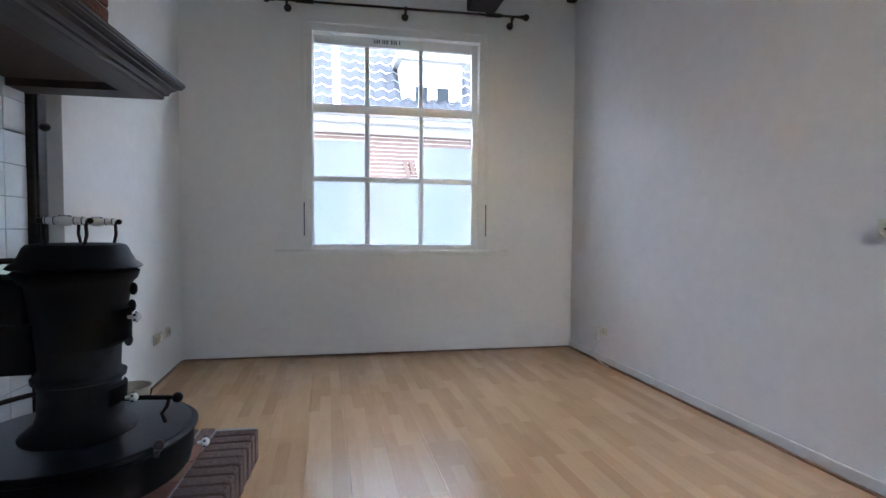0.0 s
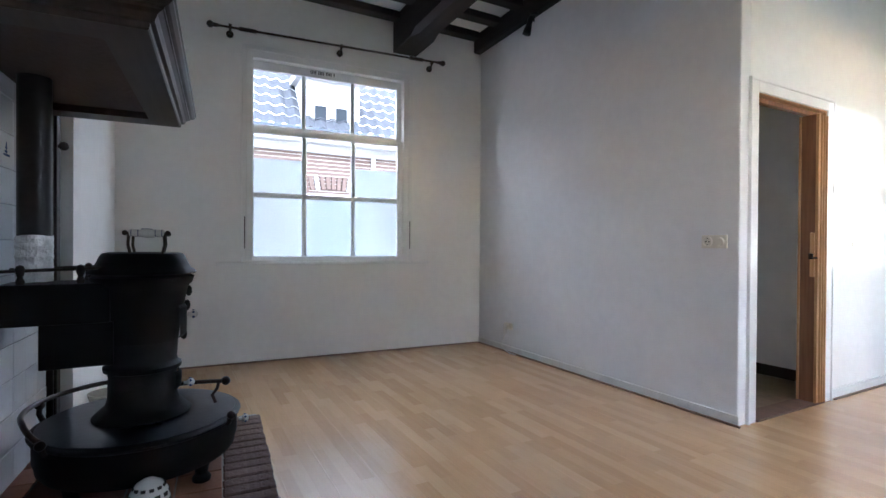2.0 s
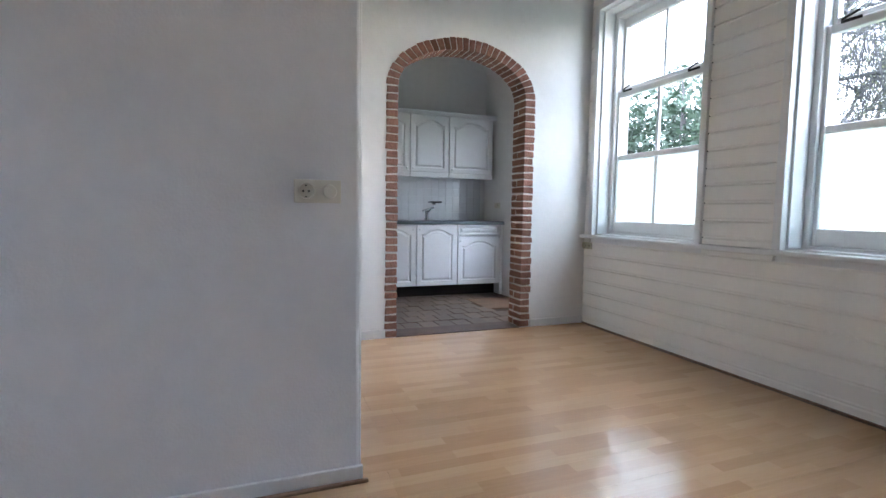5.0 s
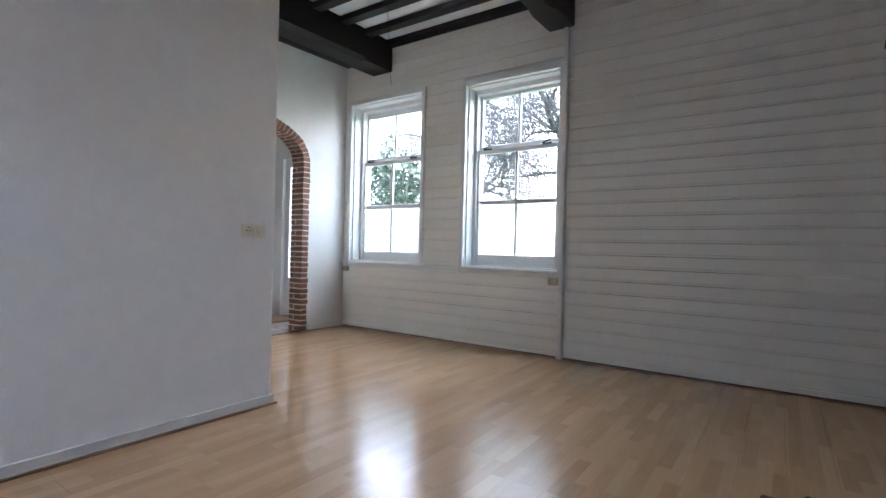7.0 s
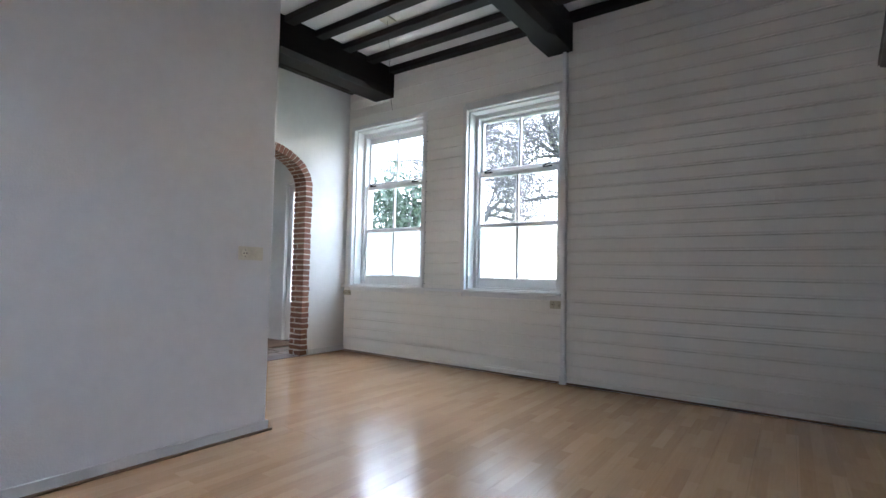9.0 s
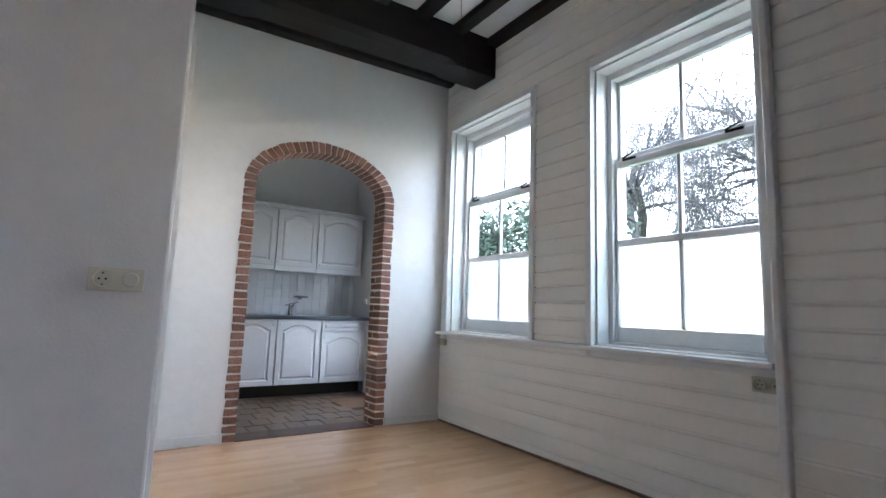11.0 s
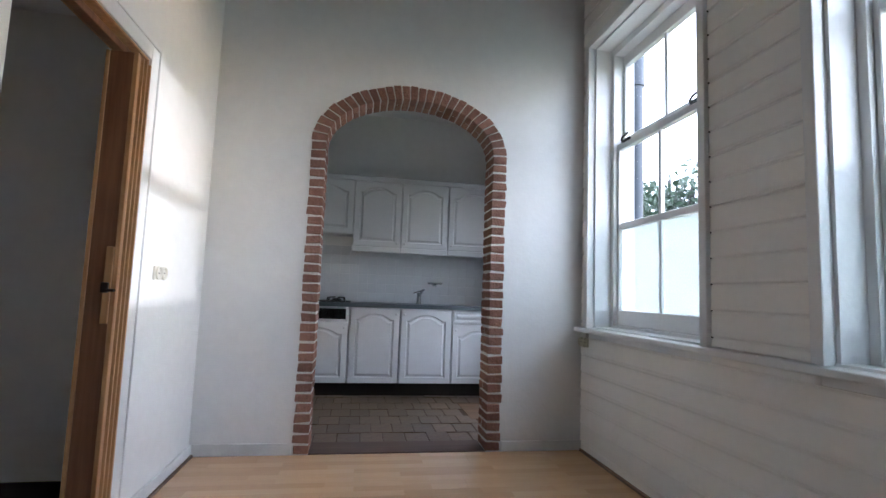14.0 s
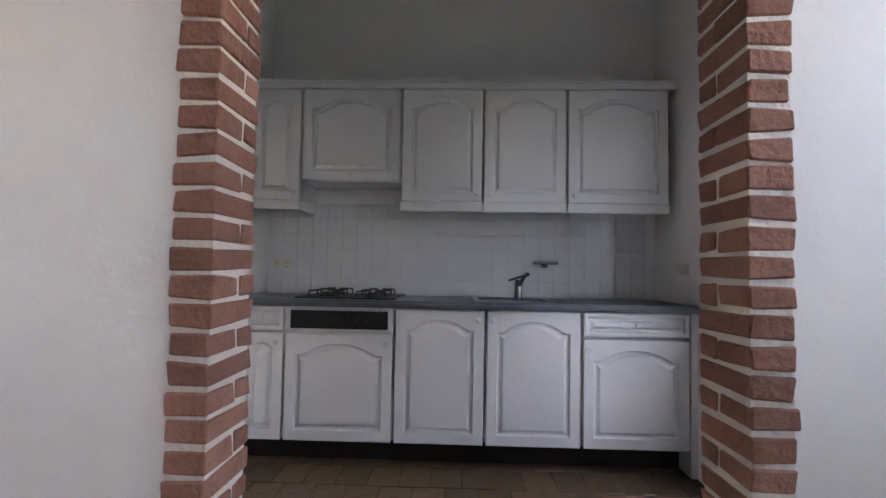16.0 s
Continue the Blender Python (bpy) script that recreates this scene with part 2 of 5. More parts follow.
GROUT = mat("grey_floor_grout", (0.095, 0.07, 0.05), 0.95, var=0.15, scale=14, bump=0.3)
WALLTILE = mat("white_kitchen_wall_tile", (0.72, 0.735, 0.75), 0.22, var=0.02, scale=6, bump=0.05, bscale=10, island=0.02)
WORKTOP = mat("blue_grey_worktop_laminate", (0.115, 0.135, 0.155), 0.4, var=0.12, scale=60)
BLACKGLASS = mat("black_oven_glass", (0.010, 0.009, 0.010), 0.12, var=0.05, scale=5)
CHROME = mat("chrome", (0.30, 0.31, 0.33), 0.14, metal=1.0, var=0.03, scale=10)
STEEL = mat("brushed_steel", (0.42, 0.43, 0.45), 0.3, metal=1.0, var=0.08, scale=20)
ENAMEL = mat("black_enamel", (0.008, 0.008, 0.009), 0.45, var=0.1, scale=10)
PLASTIC = mat("ivory_white_plastic", (0.74, 0.71, 0.62), 0.35, var=0.02, scale=10)
PLASTICY = mat("yellowed_plastic", (0.55, 0.52, 0.40), 0.4, var=0.03, scale=10)
# near-black for socket holes and slots, and for shade in the lap joints
HOLESHADE = mat("dark_hole_and_gap_shade", (0.03, 0.03, 0.03), 0.6, var=0.05)
PLINTH = mat("dark_plinth", (0.03, 0.022, 0.018), 0.6, var=0.15, scale=8)
CABLE = mat("white_cable", (0.74, 0.73, 0.70), 0.45, var=0.02)
TIN = mat("cream_tin", (0.50, 0.46, 0.38), 0.4, metal=0.2, var=0.1, scale=10)
GLASS = glass_mat()
FILM = film_mat("white_frosted_film", (0.72, 0.77, 0.785))
FILMN = film_mat("blue_white_frosted_film", (0.64, 0.685, 0.70))
FARBRICK = mat("brown_facade_brick", (0.16, 0.11, 0.09), 0.9, var=0.2, scale=6, bump=0.3, bscale=40)
FACADE = mat("white_stucco_facade", (0.46, 0.46, 0.455), 0.9, var=0.05, scale=1.5, bump=0.3, bscale=30)
ROOFTILE = mat("grey_pan_tile", (0.05, 0.053, 0.06), 0.85, var=0.25, scale=3, bump=0.2, bscale=20, spec=0.15)
ROOFRED = mat("red_pan_tile", (0.16, 0.07, 0.05), 0.6, var=0.2, scale=4)
WINDARK = mat("dark_window_glass", (0.03, 0.035, 0.04), 0.1, var=0.1)
GRASS = mat("winter_lawn", (0.06, 0.08, 0.035), 0.95, var=0.35, scale=1.5, bump=0.6, bscale=30)
PAVE = mat("grey_street_clinker", (0.13, 0.12, 0.115), 0.9, var=0.25, scale=6, bump=0.4, bscale=20)
LEAF = mat("dark_green_leaf", (0.042, 0.070, 0.040), 0.5, var=0.35, scale=3)
WILLOWBARK = mat("grey_willow_bark", (0.066, 0.065, 0.064), 0.95, var=0.3, scale=6, bump=0.6, bscale=25)
TWIGLEAF = mat("yellow_green_leaf", (0.11, 0.115, 0.06), 0.6, var=0.35, scale=3)
BARK = mat("grey_brown_bark", (0.10, 0.095, 0.092), 0.95, var=0.3, scale=6, bump=0.8, bscale=25)
ZINC = mat("grey_zinc", (0.07, 0.08, 0.10), 0.5, metal=0.3, var=0.1, scale=5)


# ---- mesh helpers ----
def add_box(bm, x0, x1, y0, y1, z0, z1):
    v = [bm.verts.new(p) for p in ((x0, y0, z0), (x1, y0, z0), (x1, y1, z0), (x0, y1, z0), (x0, y0, z1), (x1, y0, z1), (x1, y1, z1), (x0, y1, z1))]
    for f in ((0, 3, 2, 1), (4, 5, 6, 7), (0, 1, 5, 4), (1, 2, 6, 5), (2, 3, 7, 6), (3, 0, 4, 7)):
        bm.faces.new([v[i] for i in f])
    return v


def boxes(*bs, bevel=0.0, seg=2):
    bm = bmesh.new()
    for b in bs:
        add_box(bm, *b)
    if bevel:
        bmesh.ops.bevel(bm, geom=bm.edges[:], offset=bevel, segments=seg, affect="EDGES", profile=0.6)
    return bm


def add_cyl(bm, p0, p1, r0, r1=None, seg=16, cap=True):
    r1 = r0 if r1 is None else r1
    p0, p1 = Vector(p0), Vector(p1)
    q = (p1 - p0).to_track_quat("Z", "Y").to_matrix()
    rings = []
    for p, r in ((p0, r0), (p1, r1)):
        rings.append([bm.verts.new(p + q @ Vector((r * math.cos(2 * math.pi * i / seg), r * math.sin(2 * math.pi * i / seg), 0))) for i in range(seg)])
    for i in range(seg):
        bm.faces.new((rings[0][i], rings[0][(i + 1) % seg], rings[1][(i + 1) % seg], rings[1][i]))
    if cap:
        bm.faces.new(rings[0][::-1])
        bm.faces.new(rings[1])


def add_tube(bm, pts, r, seg=10, ends=True):
    pts = [Vector(p) for p in pts]
    rings, n = [], None
    for i, p in enumerate(pts):
        d = (pts[min(i + 1, len(pts) - 1)] - pts[max(i - 1, 0)]).normalized()
        if n is None:
            n = d.orthogonal().normalized()
        n = (n - d * n.dot(d)).normalized()
        b = d.cross(n)
        rings.append([bm.verts.new(p + r * (math.cos(2 * math.pi * k / seg) * n + math.sin(2 * math.pi * k / seg) * b)) for k in range(seg)])
    for a, c in zip(rings, rings[1:]):
        for k in range(seg):
            bm.faces.new((a[k], a[(k + 1) % seg], c[(k + 1) % seg], c[k]))
    if ends:
        bm.faces.new(rings[0][::-1])
        bm.faces.new(rings[-1])


def add_lathe(bm, prof, c=(0, 0, 0), seg=40, turn=None):
    """Profile of (radius, height) turned round the z axis."""
    turn = turn or Matrix.Identity(3)
    rings = []
    for r, z in prof:
        rings.append([bm.verts.new(Vector(c) + turn @ Vector((r * math.cos(2 * math.pi * k / seg), r * math.sin(2 * math.pi * k / seg), z))) for k in range(seg)])
    for a, b in zip(rings, rings[1:]):
        for k in range(seg):
            bm.faces.new((a[k], a[(k + 1) % seg], b[(k + 1) % seg], b[k]))
    bm.faces.new(rings[0][::-1])
    bm.faces.new(rings[-1])


def add_ball(bm, c, r, sc=(1, 1, 1), u=14, v=9):
    g = bmesh.ops.create_uvsphere(bm, u_segments=u, v_segments=v, radius=r)
    bmesh.ops.scale(bm, vec=sc, verts=g["verts"])
    bmesh.ops.translate(bm, vec=c, verts=g["verts"])


def mesh_of(name, bm, material, smooth=False):
    bmesh.ops.recalc_face_normals(bm, faces=bm.faces[:])
    me = bpy.data.meshes.new(name)
    bm.to_mesh(me)
    bm.free()
    me.materials.append(material)
    if smooth:
        for p in me.polygons:
            p.use_smooth = True
        me.set_sharp_from_angle(angle=radians(38))
    return me


def part(name, bm, material, parent, label="", smooth=False, at=None):
    ob = new(name, mesh_of(name, bm, material, smooth))
    ob.parent = parent
    if at is not None:
        ob.matrix_basis = at
    if label:
        tagged(ob, label)
    return ob


def thing(name, m, label, category, group="", kind=""):
    ob = new(name)
    ob.empty_display_size = 0.1
    ob.matrix_basis = m
    return tagged(ob, label, category, group, kind)


def solid(name, bm, material, label, category, group="", kind="", smooth=False, at=None):
    ob = new(name, mesh_of(name, bm, material, smooth))
    if at is not None:
        ob.matrix_basis = at
    return tagged(ob, label, category, group, kind)


def place(name, me, parent, at):
    ob = new(name, me)
    ob.parent = parent
    ob.matrix_basis = at
    return ob


def wall_cut(x0, x1, z0, z1, y0, y1, holes):
    """A wall along x of thickness y0..y1 with rectangular holes (x0, x1, z0, z1)."""
    bm = bmesh.new()
    xs = sorted({x0, x1, *[h[0] for h in holes], *[h[1] for h in holes]})
    for a, b in zip(xs, xs[1:]):
        cuts = sorted((h[2], h[3]) for h in holes if h[0] <= a and h[1] >= b)
        z = z0
        for lo, hi in cuts:
            if lo > z:
                add_box(bm, a, b, y0, y1, z, lo)
            z = hi
        if z < z1:
            add_box(bm, a, b, y0, y1, z, z1)
    bmesh.ops.remove_doubles(bm, verts=bm.verts[:], dist=1e-5)
    bm.verts.index_update()
    seen = {}
    for f in bm.faces:
        seen.setdefault(frozenset(v.index for v in f.verts), []).append(f)
    bmesh.ops.delete(bm, geom=[f for fs in seen.values() if len(fs) > 1 for f in fs], context="FACES_ONLY")
    return bm


I3 = Matrix.Identity(4)
# ---- plan ----
XW, XP, XA = -0.385, 2.96, 4.955       # west wall, partition face, arch wall face
YS, YD = -0.70, 1.80                   # south wall face, door wall face
CEIL_Z, SLOPE = 3.475, 0.027            # ceiling boards at the south wall, fall towards the north
NORTH = pose(1.35, 4.70, 0, 0, 0, -3.3)  # frame of the north wall: x along it, y outwards
HEARTH = pose(-0.51, 2.25, 0, 0, 0, -3.9)  # frame of the fireplace: x out from the wall, y along it
TOP = 3.75


def zc(y):
    return CEIL_Z - SLOPE * (y - YS)


# ---- structure ----
floor = solid("floor", boxes((-0.75, 4.97, -0.95, 5.2, -0.12, -0.012)), PLINTH, "wooden sub-floor under the beech laminate", "floor", kind="structure")
n_win = (-0.76, 0.77, 0.915, 2.78)
wall_north = solid("wall_north", wall_cut(-2.05, 1.95, -0.1, TOP, 0, 0.34, [n_win]), PLASTER, "white plastered wall round the street window", "wall", kind="structure", at=NORTH)
wall_west_1 = solid("wall_west_1", boxes((XW - 0.25, XW, 3.02, 5.2, -0.1, TOP)), PLASTER, "white plastered wall beside the fireplace", "wall", kind="structure")
wall_west_2 = solid("wall_west_2", boxes((XW - 0.25, XW, -0.98, 1.62, -0.1, TOP)), PLASTER, "white plastered wall beside the fireplace", "wall", kind="structure")
wall_west_3 = solid("wall_west_3", boxes((-0.16, -0.04, -0.66, 0.78, -0.1, TOP)), PLASTER, "white plastered back wall of the fireplace", "wall", kind="structure", at=HEARTH)
wall_partition = solid("wall_partition", boxes((XP, XP + 0.10, YD, 4.75, -0.1, TOP), bevel=0.012), ROUGHPLASTER, "grey-white stippled plaster partition wall", "wall", kind="structure")
D0, D1, DZ = 3.135, 3.945, 1.985
bm = wall_cut(XP + 0.10, XA + 0.01, -0.1, TOP, YD + 0.003, YD + 0.10, [(D0 - 0.03, D1 + 0.03, -0.2, DZ + 0.03)])
wall_door = solid("wall_door", bm, PLASTER, "white plastered wall with the hall doorway", "wall", kind="structure")
W1 = (3.72, 4.83, 0.84, 2.80)
W2 = (2.07, 3.12, 0.84, 2.76)
wall_south = solid("wall_south", wall_cut(-0.64, 5.2, -0.1, TOP, YS - 0.30, YS - 0.022, [W1, W2]), PAINT, "painted timber wall behind the boarding", "wall", kind="structure")

# arch wall: opening -0.03..1.10 wide, elliptical head
AY0, AY1, ASP, ARISE, ATH = -0.03, 1.105, 2.0, 0.335, 0.20
ACY, AHW = (AY0 + AY1) / 2, (AY1 - AY0) / 2
BW = 0.095


def arch_pt(ang, off):
    """Point (y, z) on the arch ring, off metres outside the opening."""
    return ACY + (AHW + off) * math.cos(ang), ASP + (ARISE + off) * math.sin(ang)


def arch_wall():
    off = BW - 0.004
    bm = boxes((XA, XA + ATH, AY1 + off, YD + 0.6, -0.1, TOP), (XA, XA + ATH, YS - 0.30, AY0 - off, -0.1, TOP))
    ring = [arch_pt(math.pi * i / 24, off) for i in range(25)]
    for (ya, za), (yb, zb) in zip(ring, ring[1:]):
        q = {}
        for x in (XA, XA + ATH):
            q[x] = [bm.verts.new((x, yy, zz)) for yy, zz in ((ya, za), (yb, zb), (yb, TOP), (ya, TOP))]
            bm.faces.new(q[x])
        f, g = q[XA], q[XA + ATH]
        bm.faces.new((f[0], f[1], g[1], g[0]))
    bmesh.ops.remove_doubles(bm, verts=bm.verts[:], dist=1e-4)
    return bm


wall_arch = solid("wall_arch", arch_wall(), PLASTER, "white plastered wall with a brick-lined arch", "wall", kind="structure")

# ceiling: white boards above joists, all in one gentle fall
bm = bmesh.new()
for x0, x1, y0, y1 in ((-0.64, XP + 0.05, YS - 0.3, 5.1), (XP + 0.05, XA + 0.05, YS - 0.3, YD + 0.05)):
    v = add_box(bm, x0, x1, y0, y1, 0, 0.08)
    for q in v:
        q.co.z += zc(q.co.y)
ceiling = solid("ceiling", bm, CEIL, "white-painted ceiling boards between dark joists", "ceiling", kind="structure")


def sloped(name, x0, x1, y0, y1, drop0, drop1, material, label, category, group, bevel=0.012):
    bm = bmesh.new()
    v = add_box(bm, x0, x1, y0, y1, 0, 1)
    for q in v:
        q.co.z = zc(q.co.y) - (drop1 if q.co.z < 0.5 else drop0)
    bmesh.ops.bevel(bm, geom=bm.edges[:], offset=bevel, segments=1, affect="EDGES")
    return solid(name, bm, material, label, category, group)


def chamfered_beam(x0, x1, y0, y1, drop):
    """A heavy beam along y with long chamfers that stop short of its ends."""
    bm = bmesh.new()
    c = 0.045
    rings = []
    for y, k in ((y0, 0.004), (y0 + 0.42, 0.004), (y0 + 0.52, c), (y1 - 0.52, c), (y1 - 0.42, 0.004), (y1, 0.004)):
        zt, zb = zc(y) - 0.002, zc(y) - drop
        rings.append([bm.verts.new(p) for p in ((x0, y, zt), (x0, y, zb + k), (x0 + k, y, zb), (x1 - k, y, zb), (x1, y, zb + k), (x1, y, zt))])
    for a, b in zip(rings, rings[1:]):
        for i in range(6):
            bm.faces.new((a[i], a[(i + 1) % 6], b[(i + 1) % 6], b[i]))
    bm.faces.new(rings[0])
    bm.faces.new(rings[-1][::-1])
    return bm


solid("ceiling_beam", chamfered_beam(4.20, 4.50, YS - 0.018, YD + 0.02, 0.355), BEAM, "heavy dark brown ceiling beam with stopped chamfers", "beam", "ceiling beams")
solid("ceiling_beam", chamfered_beam(1.95, 2.20, YS - 0.018, 4.68, 0.345), BEAM, "heavy dark brown ceiling beam with stopped chamfers", "beam", "ceiling beams")
sloped("wall_plate", XP - 0.09, XP, YD + 0.0, 4.68, 0.003, 0.195, BEAM, "dark brown wall plate along the partition", "beam", "wall plates")
sloped("wall_plate", XA - 0.10, XA, YS - 0.018, YD, 0.003, 0.175, BEAM, "dark brown wall plate above the brick arch", "beam", "wall plates")
y = YS - 0.01
k = 0
while y < 4.7:
    for x0, x1 in ((XW, 1.95), (2.20, 4.20 if y < YD - 0.1 else XP - 0.09), (4.50, XA - 0.10)):
        if x0 == 4.50 and y > YD - 0.1:
            continue
        yy = min(y, 4.83 - 0.06 * (x1 + 0.39) - 0.13) if y > 4.3 else y
        sloped("ceiling_joist", x0, x1, yy, yy + 0.115, 0.003, 0.07, JOIST, "dark brown wooden ceiling joist", "joist", "ceiling joists", 0.006)
    y += 0.372

# ---- floor boards: three-strip laminate, laid along y ----
def board(x0, y0, y1, w=0.194):
    bm = boxes((x0 + 0.0003, x0 + w, y0, y1 - 0.0006, -0.012, 0.0))
    return part("floor_board", bm, LAMINATE, floor)


random.seed(4)
x = -0.70
while x < XA - 0.02:
    w = min(0.1945, XA - 0.012 - x)
    y, first = -0.68, True
    end = 4.83 - 0.058 * (x + 0.39) if x < XP + 0.02 else YD
    while y < end:
        ln = random.uniform(0.3, 1.28) if first else 1.28
        board(x, y, min(y + ln, end), w - 0.0004)
        y, first = y + ln, False
    x += 0.1945


# ---- skirting and beads ----
def skirting(name, bxs, label):
    return solid(name, boxes(*bxs, bevel=0.004), SKIRT, label, "skirting board", kind="structure")


skirting("baseboard_1", [(XP - 0.014, XP, YD - 0.012, 4.60, 0.0, 0.062)], "white skirting board along the partition")
skirting("baseboard_2", [(4.06, XA, YD - 0.014, YD, 0.0, 0.07)], "white skirting board beside the doorway")
skirting("baseboard_3", [(XA - 0.014, XA, AY1 + BW + 0.01, YD - 0.016, 0.0, 0.07)], "white skirting board beside the arch")
skirting("baseboard_4", [(XA - 0.014, XA, YS, AY0 - BW - 0.01, 0.0, 0.065)], "white skirting board beside the arch")


def bead(name, bxs, at=None):
    return solid(name, boxes(*bxs, bevel=0.005), OAKTRIM, "brown wooden floor bead against the wall", "floor bead", kind="structure", at=at)


bead("trim_1", [(XP - 0.032, XP - 0.015, YD - 0.03, 4.58, 0.0, 0.014)])
bead("trim_2", [(XW, XA - 0.02, YS, YS + 0.016, 0.0, 0.014)])
bead("trim_3", [(-1.72, 1.62, -0.018, -0.001, 0.0, 0.012)], NORTH)
bead("trim_4", [(XW + 0.001, XW + 0.016, 3.10, 4.78, 0.0, 0.012)])
bead("trim_5", [(4.06, XA - 0.015, YD - 0.03, YD - 0.015, 0.0, 0.014)])


# ---- sash windows ----
def sash_window(name, at, x0, x1, z0, z1, cols, rows, depth, label, film, locks=True, coat=FILM):
    """rows: (z0, z1, plane) of the glass, from below; film: {(col, row): top of film}. y points outwards."""
    win = thing(name, at, label, "window", kind="structure")
    g0, g1 = cols[0][0], cols[-1][1]
    fr = 0.05
    part("window_frame", boxes((x0 - 0.004, x0 + fr, depth - 0.055, depth + 0.10, z0 - 0.004, z1 + 0.004), (x1 - fr, x1 + 0.004, depth - 0.055, depth + 0.10, z0 - 0.004, z1 + 0.004),
                               (x0 + fr, x1 - fr, depth - 0.055, depth + 0.10, z1 - 0.06, z1 + 0.004), (x0 + fr, x1 - fr, depth - 0.055, depth + 0.10, z0 - 0.004, z0 + 0.03), bevel=0.004), PAINT, win)
    split = max(i for i, r in enumerate(rows) if r[2] == 0) + 1
    for nm, rs, dy in (("lower_sash", rows[:split], 0.0), ("upper_sash", rows[split:], 0.045)):
        lo = z0 + 0.03 if nm == "lower_sash" else rs[0][0] - 0.05
        hi = rs[-1][1] + 0.05 if nm == "lower_sash" else z1 - 0.06
        ya, yb = depth - 0.03 + dy, depth + 0.012 + dy
        bs = [(x0 + fr, g0, ya, yb, lo, hi), (g1, x1 - fr, ya, yb, lo, hi), (g0, g1, ya, yb, lo, rs[0][0]), (g0, g1, ya, yb, rs[-1][1], hi)]
        for a, b in zip(cols, cols[1:]):
            for r in rs:
                bs.append((a[1], b[0], ya + 0.008, yb - 0.006, r[0], r[1]))
        for a, b in zip(rs, rs[1:]):
            bs.append((g0, g1, ya + 0.008, yb - 0.006, a[1], b[0]))
        sash = part(nm, boxes(*bs, bevel=0.004, seg=1), PAINT, win)
        for i, c in enumerate(cols):
            for j, r in enumerate(rs):
                jj = j + (0 if nm == "lower_sash" else split)
                yg = depth + dy - 0.004
                pane = part("pane", boxes((c[0] - 0.004, c[1] + 0.004, yg, yg + 0.004, r[0] - 0.004, r[1] + 0.004)), GLASS, sash, "clear glass pane")
                pane.visible_shadow = False
                if (i, jj) in film:
                    f = part("frosted_film", boxes((c[0] - 0.003, c[1] + 0.003, yg - 0.0022, yg - 0.0012, r[0] - 0.003, film[i, jj])), coat, sash, "white frosted film on the glass")
        if locks and nm == "lower_sash":
            for xx in (g0 + 0.10, g1 - 0.10):
                bm = boxes((xx - 0.05, xx + 0.05, ya - 0.012, ya, hi - 0.012, hi + 0.004), bevel=0.003)
                add_tube(bm, [(xx - 0.045, ya - 0.012, hi + 0.006), (xx, ya - 0.03, hi + 0.012), (xx + 0.05, ya - 0.022, hi + 0.03)], 0.007, 8)
                part("sash_catch", bm, ENAMEL, sash, "black metal sash catch", smooth=True)
    return win


ncols = [(-0.70, -0.275), (-0.235, 0.193), (0.23, 0.667)]
nrows = [(0.945, 1.482, 0), (1.523, 2.059, 0), (2.146, 2.642, 1)]
w = sash_window("window_1", NORTH, n_win[0], n_win[1], n_win[2], n_win[3], ncols, nrows, 0.06,
                "white nine-pane sash window with frosted lower panes", {(0, 0): 1.485, (1, 0): 1.485, (2, 0): 1.485, (0, 1): 1.835, (2, 1): 1.80}, locks=False, coat=FILMN)
part("architrave", boxes((-0.80, -0.762, -0.016, 0.0, 0.90, 2.82), (0.772, 0.81, -0.016, 0.0, 0.90, 2.82), (-0.762, 0.772, -0.016, 0.0, 2.782, 2.82), bevel=0.005), PAINT, w)
part("window_sill", boxes((-1.01, 0.985, -0.075, 0.06, 0.868, 0.90), bevel=0.010, seg=3), PAINT, w)
bm = bmesh.new()
for i in range(16):
    if i % 5 != 4:
        add_box(bm, -0.20 + i * 0.0145, -0.192 + i * 0.0145, 0.052, 0.0565, 2.668, 2.70)
part("vent_slots", bm, HOLESHADE, w, "row of ventilation slots")
for xx in (-0.775, 0.785):
    part("sash_rail_slot", boxes((xx - 0.004, xx + 0.004, -0.019, -0.0155, 1.02, 1.30)), HOLESHADE, w)

srows = [(0.958, 1.50, 0), (1.545, 2.05, 0), (2.145, 2.665, 1)]
FLIP = pose(0, YS, 0, 0, 0, 180)


def south_window(name, hole, g0, g1, tz, group):
    c = (g0 + g1) / 2
    x0, x1 = -hole[1], -hole[0]
    w = sash_window(name, FLIP, x0, x1, hole[2] - 0.012, hole[3], [(-g1, -c - 0.014), (-c + 0.014, -g0)], srows, 0.20,
                    "white six-pane sash window with frosted lower panes and black catches", {(0, 0): 1.503, (1, 0): 1.503})
    bs = [(x0 - 0.05, x0, -0.022, 0.03, hole[2] - 0.01, hole[3] + 0.05), (x1, x1 + 0.05, -0.022, 0.03, hole[2] - 0.01, hole[3] + 0.05), (x0, x1, -0.022, 0.03, hole[3], hole[3] + 0.05)]
    part("architrave", boxes(*bs, bevel=0.006), PAINT, w)
    bs = [(x0 - 0.002, x0 + 0.014, 0.03, 0.146, hole[2], hole[3]), (x1 - 0.014, x1 + 0.002, 0.03, 0.146, hole[2], hole[3]), (x0 + 0.014, x1 - 0.014, 0.03, 0.146, hole[3] - 0.014, hole[3] + 0.002)]
    part("reveal_lining", boxes(*bs, bevel=0.002), PAINT, w)
    return w


